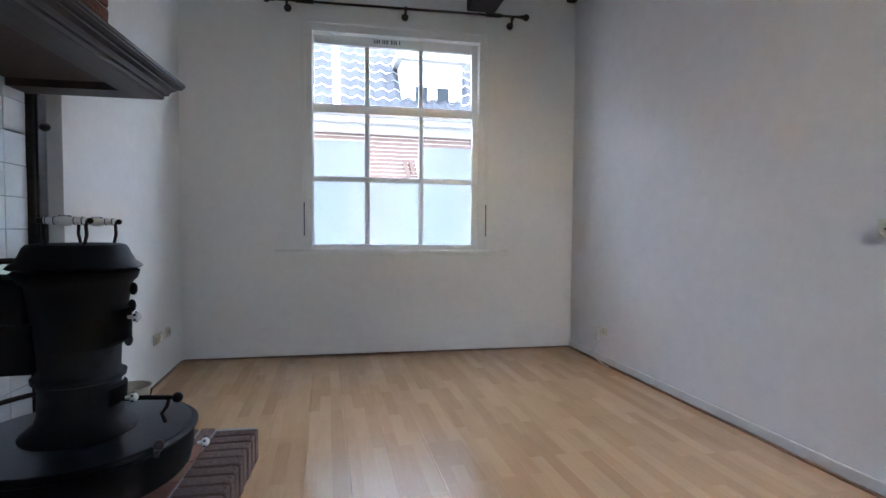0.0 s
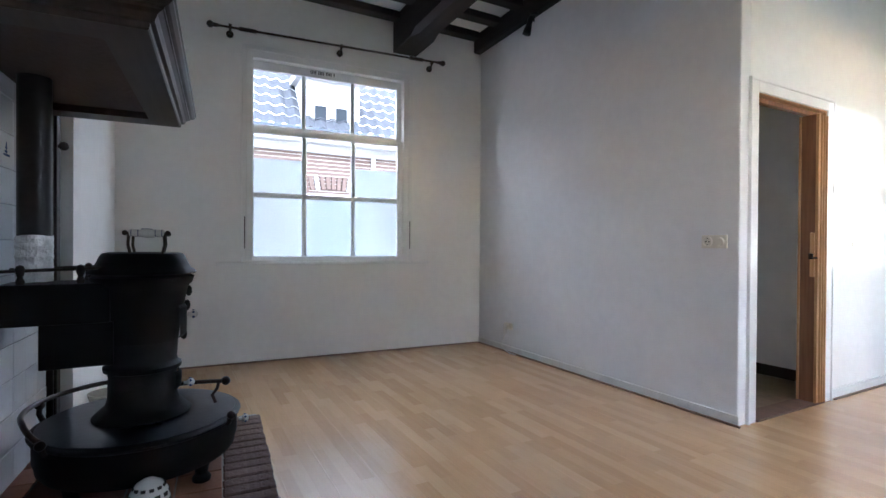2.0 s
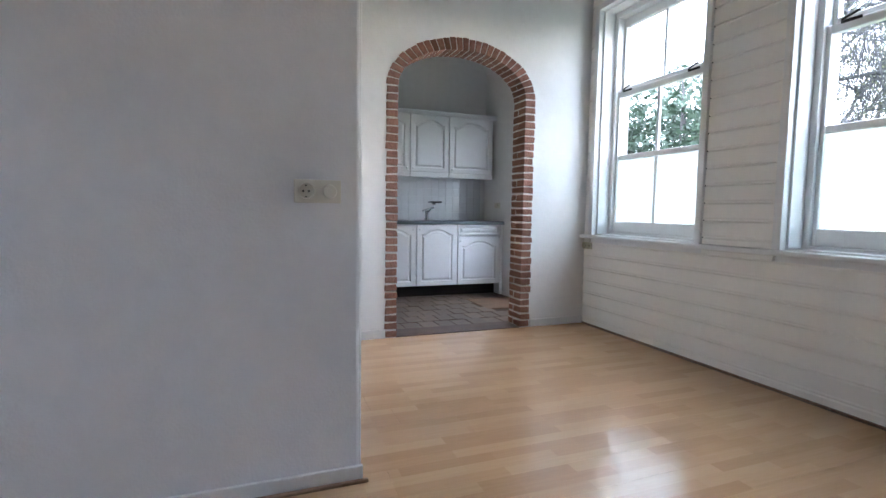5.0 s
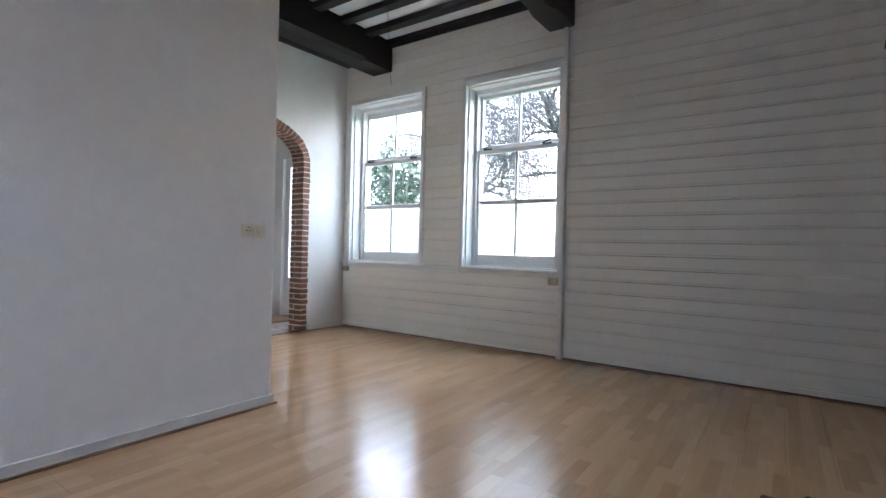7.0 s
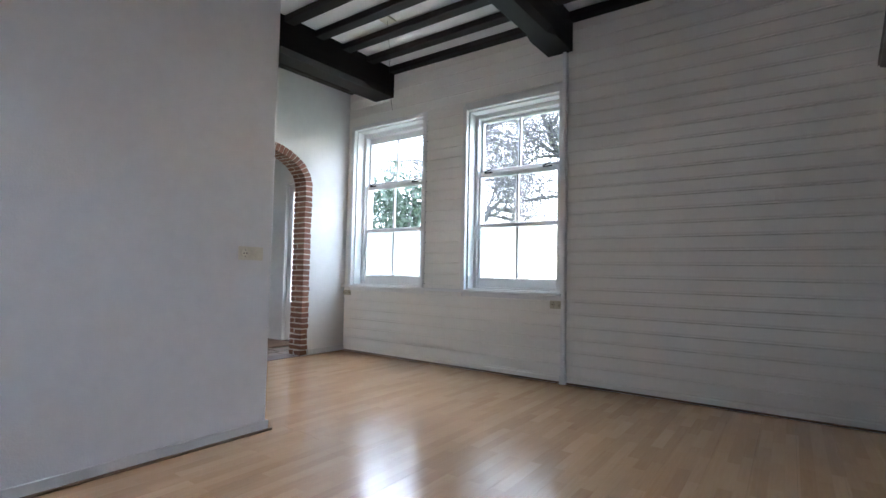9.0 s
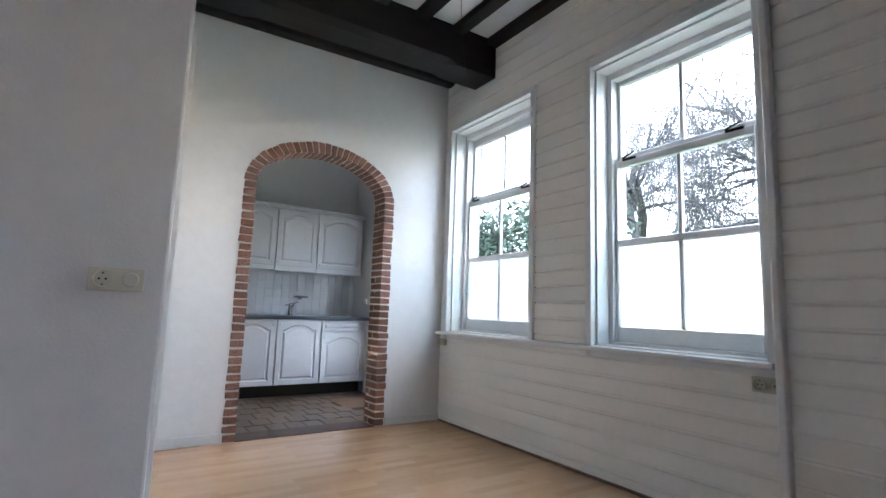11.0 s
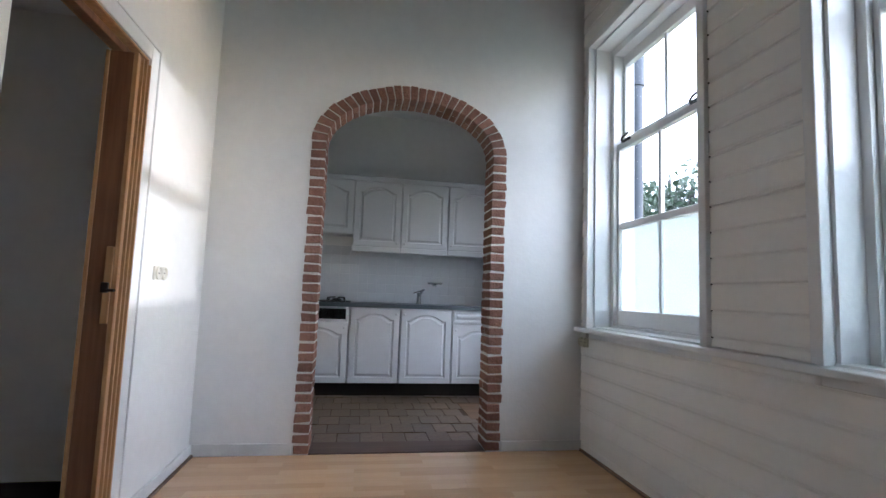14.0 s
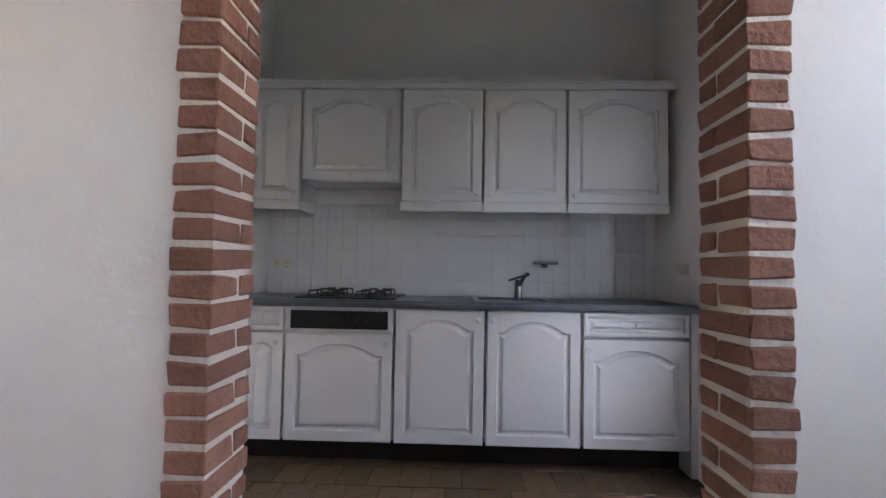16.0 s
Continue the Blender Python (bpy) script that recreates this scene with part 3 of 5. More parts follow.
south_window("window_2", W1, 3.865, 4.756, 2.80, "")
south_window("window_3", W2, 2.163, 3.045, 2.76, "")
solid("window_board", boxes((2.035, 5.0, YS - 0.15, YS + 0.055, 0.800, 0.830), bevel=0.008, seg=3), PAINT, "long white window board under both garden windows", "window board", kind="structure")

# corner post on the boarded wall under the middle beam
bm = boxes((1.99, 2.03, YS - 0.01, YS + 0.05, 0.0, zc(YS) - 0.355), bevel=0.012, seg=3)
add_box(bm, 1.982, 2.036, YS - 0.01, YS + 0.058, 0.0, 0.08)
solid("wall_post", bm, PAINT, "white-painted post against the boarded wall", "post", kind="structure")

# ---- brick arch ----
random.seed(7)
arch = thing("brick_arch", pose(XA, ACY, 0), "red-brown brick lining of the arch with white joints", "arch", kind="structure")
AM = pose(XA, ACY, 0).inverted()


def wonky(bm, a):
    for v in bm.verts:
        v.co += Vector((random.uniform(-a, a), random.uniform(-a, a), random.uniform(-a, a)))
    return bm


def arch_brick(x0, x1, y0, y1, z0, z1):
    bm = wonky(boxes((x0, x1, y0, y1, z0, z1)), 0.0042)
    bmesh.ops.bevel(bm, geom=bm.edges[:], offset=0.004, segments=1, affect="EDGES")
    bm.transform(AM)
    part("brick", bm, BRICK, arch)


bm = boxes((XA - 0.004, XA + ATH - 0.012, AY1 + 0.004, AY1 + BW - 0.002, -0.02, ASP), (XA - 0.004, XA + ATH - 0.012, AY0 - BW + 0.002, AY0 - 0.004, -0.02, ASP))
ring = [[arch_pt(math.pi * i / 40, o) for i in range(41)] for o in (0.004, BW - 0.002)]
for i in range(40):
    for x in (XA - 0.004, XA + ATH - 0.012):
        bm.faces.new([bm.verts.new((x, *p)) for p in (ring[0][i], ring[0][i + 1], ring[1][i + 1], ring[1][i])])
    for r in ring:
        bm.faces.new([bm.verts.new(p) for p in ((XA - 0.004, *r[i]), (XA - 0.004, *r[i + 1]), (XA + ATH - 0.012, *r[i + 1]), (XA + ATH - 0.012, *r[i]))])
bm.transform(AM)
part("mortar", bm, MORTAR, arch, "white mortar joints")
NC = 32
ch = ASP / NC
for c in range(NC):
    z0, z1 = c * ch + 0.006, (c + 1) * ch - 0.007
    for ya, yb in ((AY1, AY1 + BW), (AY0 - BW, AY0)):
        s = random.uniform(-0.004, 0.006)
        lo, hi = (ya, yb + s) if ya == AY1 else (ya - s, yb)
        if c % 2:
            arch_brick(XA - 0.011, XA + ATH, lo, hi, z0, z1)
        else:
            arch_brick(XA - 0.011, XA + 0.115, lo, hi, z0, z1)
            arch_brick(XA + 0.124, XA + ATH, lo, hi, z0, z1)
NV = 29
arc = [0.0]
for i in range(400):
    p, q = arch_pt(math.pi * i / 400, 0.04), arch_pt(math.pi * (i + 1) / 400, 0.04)
    arc.append(arc[-1] + math.hypot(p[0] - q[0], p[1] - q[1]))
for i in range(NV):
    a0 = float(np.interp(arc[-1] * (i + 0.08) / NV, arc, np.linspace(0, math.pi, 401)))
    a1 = float(np.interp(arc[-1] * (i + 0.92) / NV, arc, np.linspace(0, math.pi, 401)))
    spans = [(XA - 0.011, XA + ATH)] if i % 2 else [(XA - 0.011, XA + 0.095), (XA + 0.104, XA + ATH)]
    for x0, x1 in spans:
        bm = bmesh.new()
        v = add_box(bm, 0, 1, 0, 1, 0, 1)
        s = random.uniform(-0.004, 0.005)
        for q in v:
            p = arch_pt(a1 if q.co.y > 0.5 else a0, BW + s if q.co.z > 0.5 else 0.0)
            q.co = Vector((x1 if q.co.x > 0.5 else x0, p[0], p[1]))
        wonky(bm, 0.002)
        bmesh.ops.bevel(bm, geom=bm.edges[:], offset=0.004, segments=1, affect="EDGES")
        bm.transform(AM)
        part("brick", bm, BRICK, arch)

# ---- hall doorway with folding door ----
dw = thing("door_1", pose((D0 + D1) / 2, YD, 0), "hall doorway with white trim and honey wood lining", "doorway", kind="structure")
DM = pose((D0 + D1) / 2, YD, 0).inverted()


def dpart(name, bs, m, parent=dw, bevel=0.004, label=""):
    bm = boxes(*bs, bevel=bevel)
    bm.transform(DM)
    return part(name, bm, m, parent, label)


dpart("architrave", [(D0 - 0.09, D0 - 0.012, YD - 0.014, YD + 0.003, 0.0, DZ + 0.075), (D1 + 0.012, D1 + 0.09, YD - 0.014, YD + 0.003, 0.0, DZ + 0.075), (D0 - 0.012, D1 + 0.012, YD - 0.014, YD + 0.003, DZ + 0.008, DZ + 0.075)], PAINT)
dpart("architrave_bead", [(D0 - 0.10, D0 - 0.082, YD - 0.022, YD, 0.0, DZ + 0.09), (D1 + 0.082, D1 + 0.10, YD - 0.022, YD, 0.0, DZ + 0.09), (D0 - 0.082, D1 + 0.082, YD - 0.022, YD, DZ + 0.072, DZ + 0.09)], PAINT)
dpart("lining", [(D0 - 0.028, D0, YD - 0.004, YD + 0.115, 0.0, DZ), (D1, D1 + 0.028, YD - 0.004, YD + 0.115, 0.0, DZ), (D0 - 0.028, D1 + 0.028, YD - 0.004, YD + 0.115, DZ, DZ + 0.028)], DOORWOOD, label="honey-coloured wooden lining")
dpart("threshold", [(D0, D1, YD - 0.02, YD + 0.115, -0.01, 0.012)], THRESH, label="dark wooden threshold")
dpart("top_track", [(D0, D1, YD + 0.035, YD + 0.075, DZ - 0.03, DZ)], DOORWOOD2)
fold = thing("folding_door", pose(D1 - 0.02, YD + 0.055, 0.0), "honey wood folding door pushed open against the jamb", "folding door")
for i in range(5):
    xx = -0.010 - i * 0.0165
    lean = (-1) ** i * 0.8
    at = pose(xx, 0.0, 0.014, 0, 0, lean)
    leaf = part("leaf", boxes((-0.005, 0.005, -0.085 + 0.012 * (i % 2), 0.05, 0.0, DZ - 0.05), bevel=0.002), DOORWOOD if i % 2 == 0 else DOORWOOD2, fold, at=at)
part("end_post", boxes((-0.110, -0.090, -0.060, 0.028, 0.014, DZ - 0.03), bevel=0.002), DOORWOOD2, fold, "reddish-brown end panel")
for ya, yb in ((-0.078, -0.0605), (0.0285, 0.044)):
    part("edge_strip", boxes((-0.113, -0.088, ya, yb, 0.014, DZ - 0.03), bevel=0.003), DOORWOOD, fold, "pale wooden edge strip")
pull = part("pull", boxes((-0.117, -0.109, -0.06, -0.032, 0.86, 1.16), bevel=0.004), DOORWOOD, fold, "lighter wooden pull strip")
bm = boxes((-0.131, -0.116, -0.055, -0.03, 0.98, 1.02), bevel=0.004)
add_cyl(bm, (-0.125, -0.042, 0.99), (-0.140, -0.085, 0.99), 0.006, seg=10)
part("latch", bm, BRASSDARK, fold, "small metal latch", smooth=True)

# hall beyond the doorway
solid("hall_floor", boxes((XP + 0.1, 5.2, YD + 0.1, 3.7, -0.12, -0.004)), FLOORTILE, "brown tiled hall floor", "floor", kind="structure")
solid("wall_hall_1", boxes((XP + 0.10, 5.2, 3.3, 3.45, -0.1, 3.0)), PLASTER, "plain white hall wall", "wall", kind="structure")
solid("wall_hall_2", boxes((4.35, 4.45, YD + 0.1, 3.3, -0.1, 3.0)), PLASTER, "plain white hall wall", "wall", kind="structure")
solid("hall_ceiling", boxes((XP + 0.10, 5.2, YD + 0.1, 3.7, 2.35, 2.45)), CEIL, "white hall ceiling", "ceiling", kind="structure")
solid("hall_beam", boxes((XP + 0.1, 4.35, 2.62, 2.74, 2.23, 2.35), bevel=0.006), JOIST, "dark brown beam under the hall ceiling", "beam")
solid("baseboard_5", boxes((4.335, 4.35, YD + 0.12, 3.285, 0.0, 0.09), (XP + 0.1, 4.335, 3.285, 3.3, 0.0, 0.09), bevel=0.003), PLINTH, "dark skirting in the hall", "skirting board", kind="structure")


# ---- sockets and switches ----
def socket(name, at, kinds, label, category, plate=PLASTIC, size=0.081):
    """kinds: 's' socket, 'd' dimmer or switch; x along the wall, y out of it, z up from the lower edge."""
    n = len(kinds)
    ob = thing(name, at, label, category)
    part("plate", boxes((-n * size / 2, n * size / 2, 0.0, 0.010, 0.0, size), bevel=0.003), plate, ob)
    for i, kd in enumerate(kinds):
        cx = (i - (n - 1) / 2) * size
        if kd == "s":
            bm = bmesh.new()
            add_lathe(bm, [(0.024, 0.0), (0.031, 0.0), (0.032, 0.010), (0.028, 0.011), (0.024, 0.001)], (cx, 0.0095, size / 2), 24, Matrix.Rotation(radians(-90), 3, "X"))
            part("well", bm, plate, ob, smooth=True)
            bm = bmesh.new()
            for dx in (-0.0095, 0.0095):
                add_cyl(bm, (cx + dx, 0.011, size / 2), (cx + dx, 0.0125, size / 2), 0.0042, seg=8)
            add_box(bm, cx - 0.003, cx + 0.003, 0.010, 0.0125, size / 2 + 0.017, size / 2 + 0.022)
            add_box(bm, cx - 0.003, cx + 0.003, 0.010, 0.0125, size / 2 - 0.022, size / 2 - 0.017)
            part("contacts", bm, HOLESHADE, ob, "dark socket holes")
        elif kd == "d":
            bm = bmesh.new()
            add_cyl(bm, (cx, 0.008, size / 2), (cx, 0.022, size / 2), 0.026, 0.022, 28)
            part("knob", bm, plate, ob, "round dimmer knob", smooth=True)
        else:
            part("rocker", boxes((cx - 0.028, cx + 0.028, 0.008, 0.014, 0.012, size - 0.012), bevel=0.003), plate, ob)
    return ob


FACE_W = lambda y, z: pose(XP, y, z, 0, 0, 90)      # faces west
FACE_N = lambda x, z: pose(x, YS + 0.002, z, 0, 0, 0)        # faces north
FACE_S = lambda x, z: pose(x, YD, z, 0, 0, 180)     # faces south
socket("wall_socket", FACE_W(1.950, 1.050), "ds", "ivory wall socket beside a round dimmer switch", "socket")
s = socket("wall_socket", FACE_W(4.06, 0.228), "ss", "ivory wall socket low on the partition with a white plug", "socket", size=0.062)
bm = bmesh.new()
add_cyl(bm, (0.031, 0.008, 0.028), (0.031, 0.040, 0.024), 0.017, 0.016, 16)
add_box(bm, 0.019, 0.043, 0.014, 0.040, -0.048, 0.026)
part("plug", bm, CABLE, s, "white plug", smooth=True)
bm = bmesh.new()
add_tube(bm, [(XP - 0.028, 4.091, 0.184), (XP - 0.032, 4.100, 0.150), (XP - 0.036, 4.135, 0.095), (XP - 0.036, 4.140, 0.055), (XP - 0.038, 4.090, 0.024), (XP - 0.040, 4.00, 0.006), (XP - 0.042, 3.90, 0.006)], 0.0045, 8)
solid("power_cable", bm, CABLE, "white power cable hanging from the low socket", "cable", smooth=True)
socket("wall_socket", FACE_S(4.268, 1.04), "ss", "ivory double socket on the sunlit wall", "socket", size=0.066)
socket("wall_socket", FACE_N(2.075, 0.685), "ss", "yellowed double socket under the window board", "socket", PLASTICY, 0.075)
socket("wall_socket", FACE_N(4.895, 0.70), "ss", "yellowed double socket under the window board", "socket", PLASTICY, 0.06)
socket("wall_socket", pose(XW, 4.20, 0.275, 0, 0, -90), "ss", "yellowed double socket low beside the fireplace", "socket", PLASTICY, 0.075)
socket("wall_socket", pose(XW, 4.42, 0.275, 0, 0, -90), "s", "yellowed single socket low beside the fireplace", "socket", PLASTICY, 0.075)

# ---- curtain rail ----
rail = thing("curtain_rail", NORTH @ pose(0.03, -0.075, 2.925), "dark wooden curtain rail on three brackets above the window", "curtain rail")
bm = bmesh.new()
add_tube(bm, [(-1.02, 0, -0.012), (1.03, 0, 0.012)], 0.010, 12)
part("rod", bm, BRASSDARK, rail, smooth=True)
for sx in (-1, 1):
    bm = bmesh.new()
    add_cyl(bm, (sx * 0.72, 0, sx * 0.009), (sx * 0.86, 0, sx * 0.010), 0.017, 0.017, 14)
    part("sleeve", bm, BRASSDARK, rail, smooth=True)
    bm = bmesh.new()
    add_cyl(bm, (sx * 1.02, 0, sx * 0.012), (sx * 1.06, 0, sx * 0.012), 0.013, 0.018, 14)
    add_ball(bm, (sx * 1.085, 0, sx * 0.012), 0.029)
    part("finial", bm, BRASSDARK, rail, smooth=True)
for xx in (-0.93, 0.03, 0.96):
    bm = bmesh.new()
    add_cyl(bm, (xx, 0.074, -0.045), (xx, 0.060, -0.045), 0.030, 0.030, 18)
    add_tube(bm, [(xx, 0.062, -0.045), (xx, 0.02, -0.042), (xx, 0.0, -0.012)], 0.010, 10)
    add_cyl(bm, (xx - 0.012, 0, 0), (xx + 0.012, 0, 0), 0.018, 0.018, 14)
    part("bracket", bm, BRASSDARK, rail, smooth=True)

# spotlight under the partition plate
sp = thing("spotlight", pose(2.885, 3.62, zc(3.62) - 0.195), "small black spotlight under the wall plate", "spotlight")
bm = bmesh.new()
add_cyl(bm, (0, 0, 0.0), (0, 0, -0.02), 0.035, 0.035, 18)
add_tube(bm, [(0, 0, -0.02), (0, 0, -0.07)], 0.008, 8)
part("mount", bm, ENAMEL, sp, smooth=True)
bm = bmesh.new()
add_lathe(bm, [(0.020, 0.06), (0.026, 0.04), (0.024, 0.0), (0.034, -0.06), (0.038, -0.10), (0.030, -0.102)], (-0.035, 0.02, -0.09), 20, Euler((radians(8), radians(12), 0)).to_matrix())
part("lamp_head", bm, ENAMEL, sp, smooth=True)
# ceiling rose with a short wire
cr = thing("ceiling_outlet", pose(3.446, 0.262, zc(0.262)), "square ceiling junction box with a loose wire", "junction box")
part("cover", boxes((-0.06, 0.06, -0.06, 0.06, -0.018, 0.0), bevel=0.003), PLASTICY, cr)
bm = bmesh.new()
add_tube(bm, [(0, 0, -0.015), (0.02, -0.02, -0.09), (-0.01, -0.035, -0.30), (0.005, -0.05, -0.52), (0.02, -0.09, -0.72), (0.015, -0.12, -0.86)], 0.0018, 6)
part("wire", bm, BRASSDARK, cr, smooth=True)

# ---- fireplace ----
fire_back = thing("tile_wall", HEARTH, "chimney back covered in old white wall tiles", "tiled wall", kind="structure")
part("backing", boxes((-0.04, -0.006, -0.66, 0.66, 0.0, 2.2)), GROUTB, fire_back, "grey grout bed")
TS = 0.131
bm = boxes((-0.006, 0.001, 0.0012, TS - 0.0012, 0.0012, TS - 0.0012))
bmesh.ops.bevel(bm, geom=[e for e in bm.edges if all(v.co.x > 0 for v in e.verts)], offset=0.0018, segments=1, affect="EDGES")
tile_me = mesh_of("tile", bm, DELFT)
random.seed(12)
HZ = 0.144
decor = []
for r in range(12):
    for c in range(10):
        yy, zz = -0.655 + c * TS, HZ + 0.004 + r * TS
        place("tile", tile_me, fire_back, pose(random.uniform(-0.0006, 0.0008), yy, zz, 0, random.uniform(-0.5, 0.5), random.uniform(-0.6, 0.6)))
        if (r * 7 + c * 3) % 11 == 4 or (r, c) in ((9, 8), (4, 8), (6, 7)):
            decor.append((yy, zz))
for yy, zz in decor:
    bm = bmesh.new()
    cy, cz = yy + TS / 2, zz + TS / 2
    # small figure of strokes: a ship or a sprig in blue
    add_box(bm, 0.0012, 0.0017, cy - 0.028, cy + 0.028, cz - 0.022, cz - 0.014)
    add_box(bm, 0.0012, 0.0017, cy - 0.003, cy + 0.003, cz - 0.014, cz + 0.03)
    for dz, ww in ((-0.006, 0.018), (0.008, 0.013), (0.02, 0.008)):
        add_box(bm, 0.0012, 0.0017, cy - ww, cy + ww * 0.4, cz + dz - 0.004, cz + dz + 0.004)
    part("painted_figure", bm, DELFTBLUE, fire_back, "small blue painted figure")

hearth = thing("hearth", HEARTH, "raised hearth of terracotta tiles with a brick border", "hearth", kind="structure")
part("bed", boxes((-0.04, 0.895, -0.595, 0.725, -0.01, HZ - 0.008)), MORTARG, hearth, "grey mortar bed")
bw = 0.072
bm = wonky(boxes((0, 0.185, 0.005, bw - 0.006, 0.0, HZ)), 0.0015)
bmesh.ops.bevel(bm, geom=bm.edges[:], offset=0.006, segments=1, affect="EDGES")
hb = mesh_of("brick", bm, HEARTHBRICK)
yy = -0.60
while yy < 0.66:
    place("brick", hb, hearth, pose(0.725 + random.uniform(-0.003, 0.004), yy, random.uniform(-0.002, 0.002)))
    yy += bw
yy = 0.0
while yy < 0.68:
    for yb in (0.732, -0.602):
        place("brick", hb, hearth, pose(yy + 0.07, yb - 0.185 if yb > 0 else yb, random.uniform(-0.002, 0.002), 0, 0, 90))
    yy += bw
bm = boxes((0.002, 0.158, 0.002, 0.158, HZ - 0.02, HZ - 0.001), bevel=0.004)
ht = mesh_of("tile", bm, HEARTHTILE)
for i in range(5):
    for j in range(6):
        place("tile", ht, hearth, pose(-0.085 + i * 0.162, -0.415 + j * 0.162, random.uniform(-0.0015, 0.001)))

# pilaster with turned knobs at the end of the tiles
pil = thing("pilaster", HEARTH @ pose(0.0, 0.705, 0.0), "dark oak pilaster with turned knobs beside the tiles", "pilaster")
part("post", boxes((-0.06, 0.022, -0.038, 0.038, 0.0, 1.64), bevel=0.006), HOODWOOD, pil)
part("edge_bead", boxes((0.022, 0.034, -0.030, 0.030, 0.0, 1.64), bevel=0.004), HOODWOOD, pil)
for zz in (0.52, 1.50):
    bm = bmesh.new()
    add_cyl(bm, (0.03, -0.01, zz), (0.05, -0.02, zz), 0.010, 0.010, 12)
    add_ball(bm, (0.058, -0.024, zz), 0.020)
    part("knob", bm, HOODWOOD, pil, smooth=True)

# hood: moulded front and two returns round an open underside
hood = thing("chimney_hood", HEARTH, "dark oak chimney hood with a deep moulded cornice", "chimney hood")
HU0, HU1, HV, HB = -0.625, 0.73, 0.60, 1.632
PROF = [(-0.19, 0.0), (-0.070, 0.0), (-0.066, 0.004), (-0.064, 0.018), (-0.052, 0.020), (-0.050, 0.026), (-0.044, 0.038), (-0.032, 0.046), (-0.028, 0.047), (-0.027, 0.053), (-0.016, 0.056), (-0.006, 0.064), (-0.004, 0.070), (0.0, 0.072), (0.0, 0.084), (-0.19, 0.084)]


def hood_run(p0, p1, m0, m1):
    """Sweep of the profile from p0 to p1 (in plan), mitred: m0, m1 are shifts along the run for each metre of depth."""
    bm = bmesh.new()
    p0, p1 = Vector((*p0, 0)), Vector((*p1, 0))
    d = (p1 - p0).normalized()
    n = Vector((d.y, -d.x, 0))
    rings = []
    for p, m in ((p0, m0), (p1, m1)):
        rings.append([bm.verts.new(p + n * o + d * (m * -o) + Vector((0, 0, HB + z))) for o, z in PROF])
    k = len(PROF)
    for i in range(k):
        bm.faces.new((rings[0][i], rings[0][(i + 1) % k], rings[1][(i + 1) % k], rings[1][i]))
    bm.faces.new(rings[0])
    bm.faces.new(rings[1][::-1])
    return bm


part("front_moulding", hood_run((HV, HU0), (HV, HU1), 1, -1), HOODWOOD, hood)
part("end_moulding", hood_run((HV, HU1), (0.0, HU1), 1, 0), HOODWOOD, hood)
part("end_moulding", hood_run((0.0, HU0), (HV, HU0), 0, -1), HOODWOOD, hood)
# flat underside and mantel shelf on top
part("soffit", boxes((0.001, HV - 0.165, HU0 + 0.185, HU1 - 0.185, HB + 0.030, HB + 0.045)), HOODIN, hood, "sooty brown underside")
part("mantel_shelf", boxes((0.0, HV - 0.03, HU0 + 0.03, HU1 - 0.03, HB + 0.084, HB + 0.096), bevel=0.004), HOODWOOD, hood)

breast = thing("chimney_breast", HEARTH, "bare brick chimney breast above the hood", "chimney breast", kind="structure")
CB0, CB1, CV = -0.53, 0.635, 0.345
part("core", boxes((-0.03, CV - 0.010, CB0 + 0.010, CB1 - 0.010, HB + 0.09, 3.62)), MORTARG, breast, "grey mortar joints")
bl, bh = 0.21, 0.0635
bm = wonky(boxes((0.0, 0.10, 0.005, bl - 0.006, 0.005, bh - 0.005)), 0.0015)
bmesh.ops.bevel(bm, geom=bm.edges[:], offset=0.004, segments=1, affect="EDGES")
cb = mesh_of("brick", bm, BRICKDARK)
bm = wonky(boxes((0.0, 0.10, 0.005, 0.10 - 0.006, 0.005, bh - 0.005)), 0.0015)
bmesh.ops.bevel(bm, geom=bm.edges[:], offset=0.004, segments=1, affect="EDGES")
cbh = mesh_of("brick", bm, BRICKDARK)
z, r = HB + 0.098, 0
while z < 3.5:
    yy = CB0 if r % 2 == 0 else CB0 + 0.10
    if r % 2:
        place("brick", cbh, breast, pose(CV - 0.10, CB0, z))
    while yy < CB1 - 0.09:
        long = yy + bl < CB1 + 0.02
        place("brick", cb if long else cbh, breast, pose(CV - 0.10 + random.uniform(-0.002, 0.003), yy, z))
        yy += bl
    if z < 2.7:
        xx = 0.0
        while xx < CV - 0.12:
            place("brick", cbh, breast, pose(xx, CB1 - 0.10, z))
            xx += 0.10
    z += bh
    r += 1

# ---- cast-iron column stove ----
stove = thing("column_stove", HEARTH @ pose(0.435, 0.175, HZ) @ pose(0, 0, 0, 0, 0, 3.9), "black cast-iron column stove on a round base drum", "stove")
B = 0.226   # top of the drum above the hearth
bm = bmesh.new()
add_lathe(bm, [(0.30, 0.075), (0.325, 0.078), (0.335, 0.09), (0.338, 0.11), (0.345, 0.13), (0.345, 0.205), (0.356, 0.212), (0.360, B - 0.006), (0.352, B), (0.10, B + 0.002)], seg=72)
part("base_drum", bm, IRON, stove, smooth=True)
bm = bmesh.new()
add_lathe(bm, [(0.335, B + 0.0015), (0.338, B + 0.006), (0.12, B + 0.010), (0.10, B + 0.010)], seg=72)
part("top_plate", bm, IRONTOP, stove, "blue-black polished plate", smooth=True)
